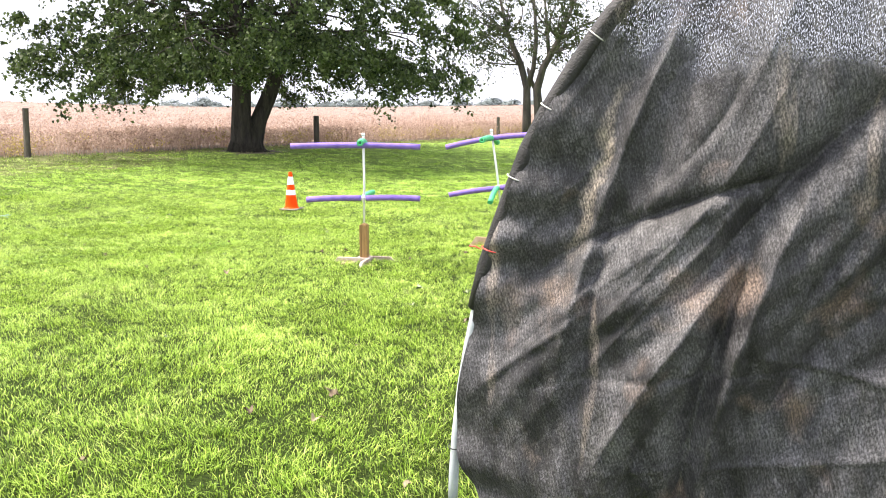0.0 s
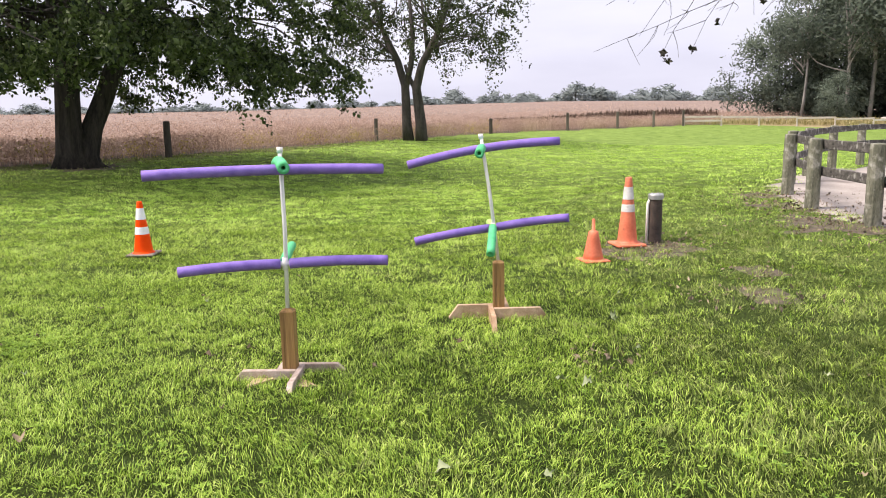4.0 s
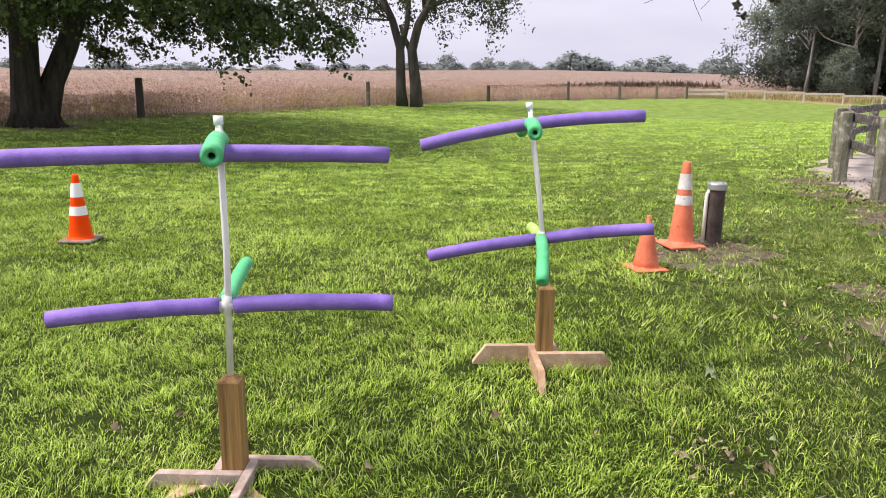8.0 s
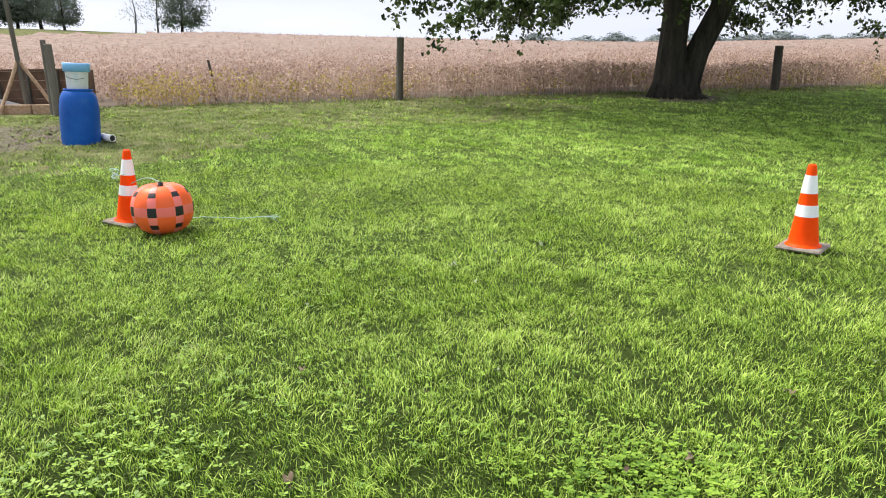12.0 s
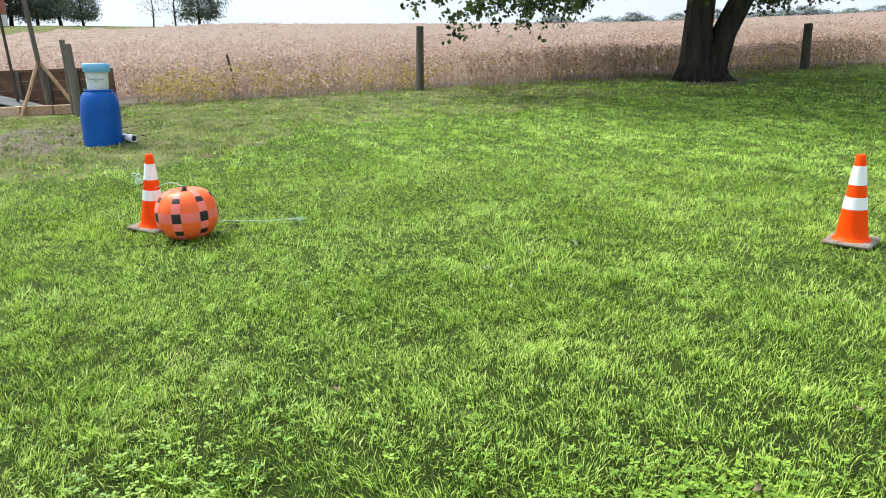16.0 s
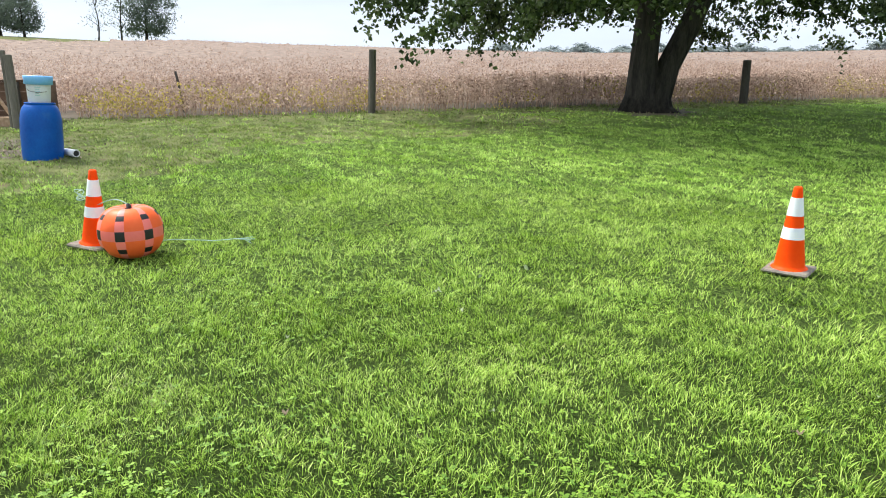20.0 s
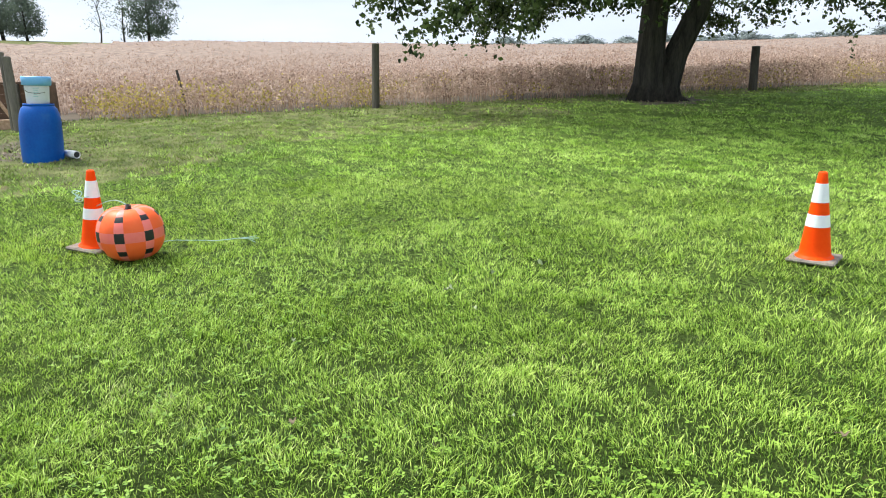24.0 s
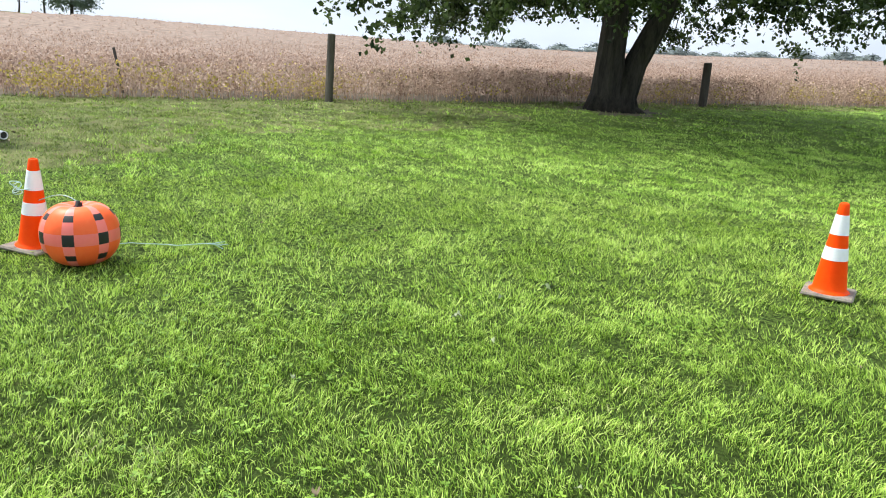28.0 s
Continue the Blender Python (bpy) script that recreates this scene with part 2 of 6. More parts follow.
open_range, open_mix = gn.new("ShaderNodeMapRange"), gn.new("ShaderNodeMix")
open_range.interpolation_type = "SMOOTHSTEP"
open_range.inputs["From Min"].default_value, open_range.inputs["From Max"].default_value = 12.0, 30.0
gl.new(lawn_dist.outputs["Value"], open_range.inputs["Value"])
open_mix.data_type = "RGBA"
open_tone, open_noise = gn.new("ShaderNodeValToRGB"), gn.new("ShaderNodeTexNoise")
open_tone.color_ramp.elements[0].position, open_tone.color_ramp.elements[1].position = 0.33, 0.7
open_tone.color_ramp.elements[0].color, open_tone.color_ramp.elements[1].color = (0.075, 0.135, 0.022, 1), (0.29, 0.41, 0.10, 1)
open_noise.inputs["Scale"].default_value, open_noise.inputs["Detail"].default_value, open_noise.inputs["Roughness"].default_value = 1.6, 10, 0.8
gl.new(lawn_coord.outputs["Object"], open_noise.inputs["Vector"])
gl.new(open_noise.outputs["Fac"], open_tone.inputs["Fac"])
gl.new(open_tone.outputs["Color"], open_mix.inputs[7])
gl.new(open_range.outputs["Result"], open_mix.inputs[0])
gl.new(even.outputs["Color"], open_mix.inputs[6])
gl.new(open_mix.outputs[2], lawn_mix.inputs[7])
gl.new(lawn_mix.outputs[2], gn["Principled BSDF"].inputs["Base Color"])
field_soil = material("field_soil", (0.045, 0.034, 0.023), (0.11, 0.083, 0.056), 0.8, 0.95, 0.5, 20)
dull_lawn = material("dull_thatch", (0.045, 0.058, 0.018), (0.20, 0.21, 0.085), 2.6, 0.95, 1.0, 40.0, gloss=0.1, stain=(0.12, 0.092, 0.058), stain_scale=5.0, stain_at=0.64)


def grass_material(name, stops, clump=9.0, weights=(0.5, 0.32, 0.18), squeeze=1.0):
    """Blades from dark to straw: each differs, tufts differ as wholes, and wide patches differ again."""
    m = bpy.data.materials.new(name)
    m.use_nodes = True
    n, l = m.node_tree.nodes, m.node_tree.links
    b = n["Principled BSDF"]
    b.inputs["Roughness"].default_value, b.inputs["Specular IOR Level"].default_value = 0.5, 0.25
    tc, geo, mp = n.new("ShaderNodeTexCoord"), n.new("ShaderNodeNewGeometry"), n.new("ShaderNodeMapping")
    mp.inputs["Scale"].default_value = (squeeze, 1, 1)
    l.new(tc.outputs["Object"], mp.inputs["Vector"])
    total = n.new("ShaderNodeMath")
    total.operation = "MULTIPLY"
    l.new(geo.outputs["Random Per Island"], total.inputs[0])
    total.inputs[1].default_value = weights[0]
    for scale, weight in ((clump, weights[1]), (0.9, weights[2])):
        tex, rg, ad = n.new("ShaderNodeTexNoise"), n.new("ShaderNodeMapRange"), n.new("ShaderNodeMath")
        tex.inputs["Scale"].default_value, tex.inputs["Detail"].default_value = scale, 4
        l.new(mp.outputs["Vector"], tex.inputs["Vector"])
        rg.inputs["From Min"].default_value, rg.inputs["From Max"].default_value, rg.inputs["To Max"].default_value = 0.33, 0.67, weight
        l.new(tex.outputs["Fac"], rg.inputs["Value"])
        ad.operation = "ADD"
        l.new(total.outputs[0], ad.inputs[0])
        l.new(rg.outputs["Result"], ad.inputs[1])
        total = ad
    ramp = n.new("ShaderNodeValToRGB")
    while len(ramp.color_ramp.elements) < len(stops):
        ramp.color_ramp.elements.new(0.5)
    for e, (at, colour) in zip(ramp.color_ramp.elements, stops):
        e.position, e.color = at, (*colour, 1)
    l.new(total.outputs[0], ramp.inputs["Fac"])
    l.new(ramp.outputs["Color"], b.inputs["Base Color"])
    tr, ms = n.new("ShaderNodeBsdfTranslucent"), n.new("ShaderNodeMixShader")
    ms.inputs[0].default_value = 0.24
    l.new(ramp.outputs["Color"], tr.inputs["Color"])
    l.new(b.outputs[0], ms.inputs[1]), l.new(tr.outputs[0], ms.inputs[2])
    l.new(ms.outputs[0], n["Material Output"].inputs["Surface"])
    return m


blade_green = grass_material("grass_blade", ((0.1, (0.005, 0.013, 0.003)), (0.3, (0.10, 0.20, 0.02)), (0.5, (0.40, 0.59, 0.082)), (0.76, (0.60, 0.78, 0.17)), (0.99, (0.70, 0.72, 0.33))), 13.0, (0.60, 0.22, 0.18))
blade_far = grass_material("distant_grass_blade", ((0.05, (0.02, 0.05, 0.007)), (0.28, (0.14, 0.27, 0.033)), (0.5, (0.42, 0.64, 0.10)), (0.78, (0.66, 0.86, 0.20)), (0.98, (0.66, 0.72, 0.30))), 4.5, (0.45, 0.37, 0.18), 0.5)
blade_dry = grass_material("dull_grass_blade", ((0.05, (0.025, 0.04, 0.010)), (0.32, (0.11, 0.15, 0.036)), (0.52, (0.20, 0.275, 0.06)), (0.78, (0.37, 0.44, 0.135)), (0.97, (0.56, 0.52, 0.32))), 5.0)
crop_dry = material("dry_soybean", (0.25, 0.163, 0.125), (0.66, 0.50, 0.395), 0.5, 0.85, 0, 4.0, island=0.8, through_light=0.25, gloss=0.2)
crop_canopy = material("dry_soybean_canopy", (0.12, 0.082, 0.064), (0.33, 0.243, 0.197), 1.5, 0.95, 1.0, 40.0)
leaf_dark = material("maple_leaf", (0.009, 0.020, 0.008), (0.105, 0.15, 0.046), 1.4, 0.5, 0, 3.0, island=0.7, through_light=0.25, gloss=0.2)
leaf_light = material("ash_leaf", (0.015, 0.029, 0.011), (0.075, 0.095, 0.036), 0.5, 0.55, 0, 3.0, island=0.7, through_light=0.3, gloss=0.2)
# the haze of distance is mixed into this pale, bluish leaf colour
leaf_hazy = material("haze_tinted_foliage", (0.195, 0.235, 0.24), (0.255, 0.295, 0.285), 0.05, 0.9, 0, 1.0, island=0.5, through_light=0.15, gloss=0.2)
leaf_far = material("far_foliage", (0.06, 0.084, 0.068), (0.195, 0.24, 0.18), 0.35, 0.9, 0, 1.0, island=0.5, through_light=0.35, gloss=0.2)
bark = material("bark", (0.008, 0.0075, 0.006), (0.062, 0.053, 0.042), 9, 0.95, 1.0, 40, stretch_z=0.16)
bark_pale = material("pale_bark", (0.14, 0.135, 0.12), (0.33, 0.32, 0.29), 3, 0.95, 0.6, 20, stretch_z=0.25)
bark_grey = material("grey_bark", (0.022, 0.02, 0.018), (0.095, 0.084, 0.073), 5, 0.95, 1.0, 30, stretch_z=0.25)
cloth_dark = material("black_cloth_roll", (0.008, 0.008, 0.008), (0.035, 0.033, 0.032), 9, 0.6, 0.6, 120)
wood_paddock = material("mossy_post", (0.085, 0.088, 0.06), (0.33, 0.325, 0.25), 9, 0.92, 1.0, 70, stretch_z=0.3, per_object=0.3, stain=(0.42, 0.41, 0.36), stain_scale=7, stain_at=0.63)
wood_old_board = material("greyed_board", (0.33, 0.24, 0.18), (0.66, 0.56, 0.50), 18, 0.8, 0.4, 120, per_object=0.35, stain=(0.17, 0.12, 0.09), stain_scale=5, stain_at=0.62)
wood_post = material("weathered_post", (0.05, 0.045, 0.036), (0.19, 0.17, 0.135), 6, 0.92, 0.8, 60, stretch_z=0.12, per_object=0.3)
wood_dark = material("dark_weathered_wood", (0.028, 0.024, 0.02), (0.12, 0.105, 0.09), 6, 0.92, 0.8, 60, stretch_z=0.12, per_object=0.3)
wood_rail = material("grey_rail", (0.022, 0.02, 0.018), (0.14, 0.128, 0.115), 14, 0.9, 0.9, 60, stain=(0.34, 0.33, 0.31), stain_scale=9, stain_at=0.64)
wood_new = material("treated_pine", (0.10, 0.045, 0.013), (0.50, 0.295, 0.105), 42, 0.7, 0.4, 150, stretch_z=0.035, per_object=0.2, stain=(0.16, 0.08, 0.035), stain_scale=3, stain_at=0.66)
wood_board = material("pine_board", (0.33, 0.19, 0.10), (0.66, 0.48, 0.33), 16, 0.75, 0.4, 110, per_object=0.35, stain=(0.25, 0.14, 0.08), stain_scale=4, stain_at=0.66)
pvc = material("white_pvc", (0.80, 0.785, 0.77), (0.90, 0.89, 0.875), 10, 0.4, 0, 50)
foam_purple = material("purple_foam", (0.19, 0.115, 0.46), (0.29, 0.185, 0.60), 14, 0.75, 0.25, 160)
foam_green = material("green_foam", (0.05, 0.42, 0.17), (0.10, 0.60, 0.27), 14, 0.75, 0.25, 160)
foam_lime = material("lime_foam", (0.30, 0.55, 0.12), (0.42, 0.70, 0.18), 14, 0.75, 0.25, 160)
cone_orange = material("cone_orange", (0.94, 0.06, 0.0), (0.99, 0.085, 0.002), 6, 0.5, 0, 40, gloss=0.12)
cone_faded = material("faded_cone_orange", (0.62, 0.13, 0.06), (0.80, 0.24, 0.13), 6, 0.6, 0.1, 40, stain=(0.25, 0.10, 0.06), stain_scale=9, stain_at=0.68)
cone_white = material("reflective_band", (0.86, 0.86, 0.90), (0.94, 0.94, 0.96), 6, 0.5, 0, 60, gloss=0.2)
cone_white_old = material("scuffed_reflective_band", (0.45, 0.44, 0.42), (0.80, 0.79, 0.77), 10, 0.6, 0, 60, stain=(0.2, 0.17, 0.14), stain_scale=14, stain_at=0.66)
cone_base_black = material("dusty_black_rubber", (0.12, 0.105, 0.09), (0.30, 0.26, 0.22), 12, 0.9, 0.2, 60)
barrel_blue = material("blue_barrel_plastic", (0.002, 0.065, 0.33), (0.005, 0.11, 0.45), 3, 0.45, 0.05, 30, stain=(0.02, 0.12, 0.36), stain_scale=4, stain_at=0.68, gloss=0.25)
lid_blue = material("pale_blue_plastic", (0.18, 0.46, 0.84), (0.26, 0.56, 0.92), 6, 0.45, 0, 40)
bucket_white = material("white_bucket_plastic", (0.66, 0.68, 0.70), (0.80, 0.81, 0.82), 6, 0.45, 0, 40)
tarp_black = material("black_shade_cloth", (0.010, 0.0098, 0.0105), (0.092, 0.089, 0.093), 7, 0.55, 0.35, 230, stretch_z=0.45, stain=(0.30, 0.215, 0.165), stain_scale=2.6, stain_at=0.655, through_light=0.12)

MUD_LEAN, MUD_AT = 0.254, 0.185          # lean and foot of the streak of dried mud
# threads of the knitted shade cloth
tn, tl = tarp_black.node_tree.nodes, tarp_black.node_tree.links
thread_coord, thread = tn.new("ShaderNodeTexCoord"), tn.new("ShaderNodeTexWave")
thread.wave_type, thread.bands_direction = "BANDS", "X"
thread.inputs["Scale"].default_value, thread.inputs["Distortion"].default_value, thread.inputs["Detail"].default_value = 24, 3.0, 3
thread.inputs["Detail Scale"].default_value = 6
rib_lean = tn.new("ShaderNodeMapping")
rib_lean.inputs["Rotation"].default_value = (0, radians(17), 0)
tl.new(thread_coord.outputs["Object"], rib_lean.inputs["Vector"])
tl.new(rib_lean.outputs["Vector"], thread.inputs["Vector"])
weave = tn.new("ShaderNodeMix")
weave.data_type, weave.blend_type = "RGBA", "MULTIPLY"
weave.inputs[0].default_value = 0.4
plain = tarp_black.node_tree.nodes["Principled BSDF"].inputs["Base Color"].links[0].from_socket
dust_noise, dust_range, dust_mix = tn.new("ShaderNodeTexNoise"), tn.new("ShaderNodeMapRange"), tn.new("ShaderNodeMix")
dust_noise.inputs["Scale"].default_value, dust_noise.inputs["Detail"].default_value, dust_noise.inputs["Roughness"].default_value = 3.4, 11, 0.8
dust_range.inputs["From Min"].default_value, dust_range.inputs["From Max"].default_value, dust_range.inputs["To Max"].default_value = 0.47, 0.66, 0.55
dust_mix.data_type = "RGBA"
dust_mix.inputs[7].default_value = (0.31, 0.305, 0.315, 1)
dust_map = tn.new("ShaderNodeMapping")
dust_map.inputs["Location"].default_value = (3.1, 0.4, 1.7)
tl.new(thread_coord.outputs["Object"], dust_map.inputs["Vector"])
tl.new(dust_map.outputs["Vector"], dust_noise.inputs["Vector"])
tl.new(dust_noise.outputs["Fac"], dust_range.inputs["Value"])
tl.new(dust_range.outputs["Result"], dust_mix.inputs[0])
tl.new(plain, dust_mix.inputs[6])
# pale streaks of dried mud that run down the folds
lean_map, streak, streak_range, streak_mix = tn.new("ShaderNodeMapping"), tn.new("ShaderNodeTexNoise"), tn.new("ShaderNodeMapRange"), tn.new("ShaderNodeMix")
lean_map.inputs["Rotation"].default_value = (0, radians(27), 0)
lean_map.inputs["Scale"].default_value = (7.5, 2.0, 0.9)
streak.inputs["Scale"].default_value, streak.inputs["Detail"].default_value = 1.0, 7
streak_range.inputs["From Min"].default_value, streak_range.inputs["From Max"].default_value, streak_range.inputs["To Max"].default_value = 0.62, 0.72, 0.7
streak_mix.data_type = "RGBA"
streak_mix.inputs[7].default_value = (0.42, 0.35, 0.29, 1)
tl.new(thread_coord.outputs["Object"], lean_map.inputs["Vector"])
tl.new(lean_map.outputs["Vector"], streak.inputs["Vector"])
tl.new(streak.outputs["Fac"], streak_range.inputs["Value"])
tl.new(streak_range.outputs["Result"], streak_mix.inputs[0])
tl.new(dust_mix.outputs[2], streak_mix.inputs[6])
spot, run_noise = tn.new("ShaderNodeSeparateXYZ"), tn.new("ShaderNodeTexNoise")
run_noise.inputs["Scale"].default_value, run_noise.inputs["Detail"].default_value = 9.0, 6
tl.new(thread_coord.outputs["Object"], spot.inputs["Vector"])
tl.new(thread_coord.outputs["Object"], run_noise.inputs["Vector"])


def sums(kind, a, b, c=0.0):
    node = tn.new("ShaderNodeMath")
    node.operation = kind
    for i, v in enumerate((a, b, c)):
        if isinstance(v, (int, float)):
            node.inputs[i].default_value = v
        else:
            tl.new(v, node.inputs[i])
    return node.outputs[0]


mud_line = sums("MULTIPLY_ADD", spot.outputs["Z"], -MUD_LEAN, spot.outputs["X"])
mud_line = sums("MULTIPLY_ADD", run_noise.outputs["Fac"], 0.16, mud_line)
mud_off = sums("ABSOLUTE", sums("SUBTRACT", mud_line, MUD_AT + 0.08), 0.0)
mud_side = sums("SUBTRACT", 1.0, sums("DIVIDE", mud_off, 0.035))
mud_mid = sums("ABSOLUTE", sums("SUBTRACT", spot.outputs["Z"], 1.45), 0.0)
mud_long = sums("SUBTRACT", 1.0, sums("POWER", sums("DIVIDE", mud_mid, 0.36), 2.0))
mud = sums("MAXIMUM", sums("MULTIPLY", sums("MAXIMUM", mud_side, 0.0), sums("MAXIMUM", mud_long, 0.0)), 0.0)
mud_mix = tn.new("ShaderNodeMix")
mud_mix.data_type = "RGBA"
mud_mix.inputs[7].default_value = (0.46, 0.39, 0.31, 1)
tl.new(mud, mud_mix.inputs[0])
tl.new(streak_mix.outputs[2], mud_mix.inputs[6])
tl.new(mud_mix.outputs[2], weave.inputs[6])
tl.new(thread.outputs["Color"], weave.inputs[7])
# the loose knit: light fibres beside open dark loops
loop_map, loop_noise, loop_range, knit = tn.new("ShaderNodeMapping"), tn.new("ShaderNodeTexNoise"), tn.new("ShaderNodeMapRange"), tn.new("ShaderNodeMix")
loop_map.inputs["Rotation"].default_value, loop_map.inputs["Scale"].default_value = (0, radians(12), 0), (1.6, 1, 0.7)
loop_noise.inputs["Scale"].default_value, loop_noise.inputs["Detail"].default_value, loop_noise.inputs["Roughness"].default_value = 125, 4, 0.75
loop_range.inputs["From Min"].default_value, loop_range.inputs["From Max"].default_value = 0.40, 0.62
loop_range.inputs["To Min"].default_value, loop_range.inputs["To Max"].default_value = 0.22, 1.6
loop_range.clamp = True
knit.data_type, knit.blend_type = "RGBA", "MULTIPLY"
knit.inputs[0].default_value = 1.0
tl.new(thread_coord.outputs["Object"], loop_map.inputs["Vector"])
tl.new(loop_map.outputs["Vector"], loop_noise.inputs["Vector"])
tl.new(loop_noise.outputs["Fac"], loop_range.inputs["Value"])
tl.new(weave.outputs[2], knit.inputs[6])
tl.new(loop_range.outputs["Result"], knit.inputs[7])
tl.new(knit.outputs[2], tarp_black.node_tree.nodes["Principled BSDF"].inputs["Base Color"])
# near the top of the hoop the cloth is a single open layer, which lets the sky through its holes
place, dist, wobble_noise = tn.new("ShaderNodeSeparateXYZ"), tn.new("ShaderNodeMapRange"), tn.new("ShaderNodeTexNoise")
tl.new(thread_coord.outputs["Object"], place.inputs["Vector"])
wobble_noise.inputs["Scale"].default_value, wobble_noise.inputs["Detail"].default_value = 4.0, 4
tl.new(thread_coord.outputs["Object"], wobble_noise.inputs["Vector"])
ragged = tn.new("ShaderNodeMath")
ragged.operation = "MULTIPLY_ADD"
ragged.inputs[1].default_value = 0.5
tl.new(wobble_noise.outputs["Fac"], ragged.inputs[0])
slope = tn.new("ShaderNodeMath")
slope.operation = "MULTIPLY_ADD"
slope.inputs[1].default_value = 0.16
tl.new(place.outputs["X"], slope.inputs[0])
tl.new(place.outputs["Z"], slope.inputs[2])
tl.new(slope.outputs[0], ragged.inputs[2])
dist.inputs["From Min"].default_value, dist.inputs["From Max"].default_value = 2.21, 2.32
tl.new(ragged.outputs[0], dist.inputs["Value"])
holes = tn.new("ShaderNodeTexNoise")
hole_map = tn.new("ShaderNodeMapping")
hole_map.inputs["Rotation"].default_value, hole_map.inputs["Scale"].default_value = (0, radians(25), 0), (330, 1, 110)
holes.inputs["Scale"].default_value = 1.0
tl.new(thread_coord.outputs["Object"], hole_map.inputs["Vector"])
tl.new(hole_map.outputs["Vector"], holes.inputs["Vector"])
hole_range = tn.new("ShaderNodeMapRange")
hole_range.inputs["From Min"].default_value, hole_range.inputs["From Max"].default_value, hole_range.inputs["To Max"].default_value = 0.5, 0.6, 0.5
tl.new(holes.outputs["Fac"], hole_range.inputs["Value"])
open_part = tn.new("ShaderNodeMath")
open_part.operation = "MULTIPLY"
tl.new(hole_range.outputs["Result"], open_part.inputs[0])
tl.new(dist.outputs["Result"], open_part.inputs[1])
see_through, last_mix = tn.new("ShaderNodeBsdfTransparent"), tn.new("ShaderNodeMixShader")
finish = tn["Material Output"].inputs["Surface"]
solid = finish.links[0].from_socket
tl.new(open_part.outputs[0], last_mix.inputs[0])
tl.new(solid, last_mix.inputs[1])
tl.new(see_through.outputs[0], last_mix.inputs[2])
tl.new(last_mix.outputs[0], finish)

# ---- ground ----
BARE = ((1.8, 7.2, 0.8), (1.25, 3.1, 0.22), (2.6, 5.0, 0.45), (2.75, 5.9, 0.4), (-12.7, 16.8, 1.5), (-15.2, 3.0, 1.5), (-14.4, 2.3, 0.9), (4.6, 9.2, 1.1), (4.7, 11.2, 1.0), (4.6, 12.9, 0.8), (1.5, 6.2, 0.3), (1.36, 5.66, 0.22), (2.3, 4.3, 0.3))


def worn(x, y, least=0.0):
    """How bare the lawn is worn, 0 to 1."""
    m = np.zeros(np.shape(x))
    for bx, by, r in BARE:
        if r < least:
            continue
        ragged = 1 + 0.3 * np.sin(5.1 * x + 2.3 * y) * np.sin(4.3 * y - 1.7 * x)
        m = np.maximum(m, 1 - smoothstep(0.55 * r, 1.35 * r, np.hypot(x - bx, y - by) * ragged))
    if not least:                                          # a rut left by a wheel
        rut = (y - 2.86) - 0.502 * (x + 5.66) - 0.06 * np.sin(3.1 * x)
        m = np.maximum(m, 0.95 * (1 - smoothstep(0.015, 0.06, np.abs(rut))) * smoothstep(-5.9, -5.2, x) * (1 - smoothstep(-3.6, -3.1, x)))
    m = np.maximum(m, 1 - smoothstep(9.3, 10.2, np.hypot(x - 14.5, y - 12.0)))
    return m


def walk_distance(x, y):
    """Metres from the strip of lawn that the walk goes along."""
    best = np.full(np.shape(x), 1e9)
    for (ax, ay), (bx, by) in (((3.2, -4.9), (0.5, 0.0)), ((0.5, 0.0), (-2.0, 0.95)), ((-2.0, 0.95), (-3.0, 1.1))):
        t = np.clip(((x - ax) * (bx - ax) + (y - ay) * (by - ay)) / ((bx - ax) ** 2 + (by - ay) ** 2), 0, 1)
        best = np.minimum(best, np.hypot(x - ax - t * (bx - ax), y - ay - t * (by - ay)))
    return best


def dullness(x, y):
    """How dull the grass is, 0 to 1: dry by the field and the barrel, darker on the right, and in patches."""
    edge = smoothstep(-7.5, -1.5, beyond_fence(x, y)) * (0.35 + 0.5 * (1 - smoothstep(9, 16, y)))
    barrel_side = 0.85 * (1 - smoothstep(1.5, 5.5, np.hypot(x + 15.0, y - 3.5)))
    right = 0.75 * smoothstep(1.0, 3.2, x + 0.12 * y) * (1 - smoothstep(8, 20, y))
    wave = np.sin(0.9 * x + 1.1 * np.sin(0.7 * y)) * np.sin(0.8 * y + 1.3 * np.sin(0.6 * x))
    verge = 0.85 * smoothstep(-1.5, -0.6, beyond_fence(x, y)) * (1 - smoothstep(26, 36, y))
    return np.clip(np.maximum(np.maximum(np.maximum(edge, verge), barrel_side), right) + 0.02 + 0.09 * smoothstep(0.2, 0.9, wave), 0, 0.92)


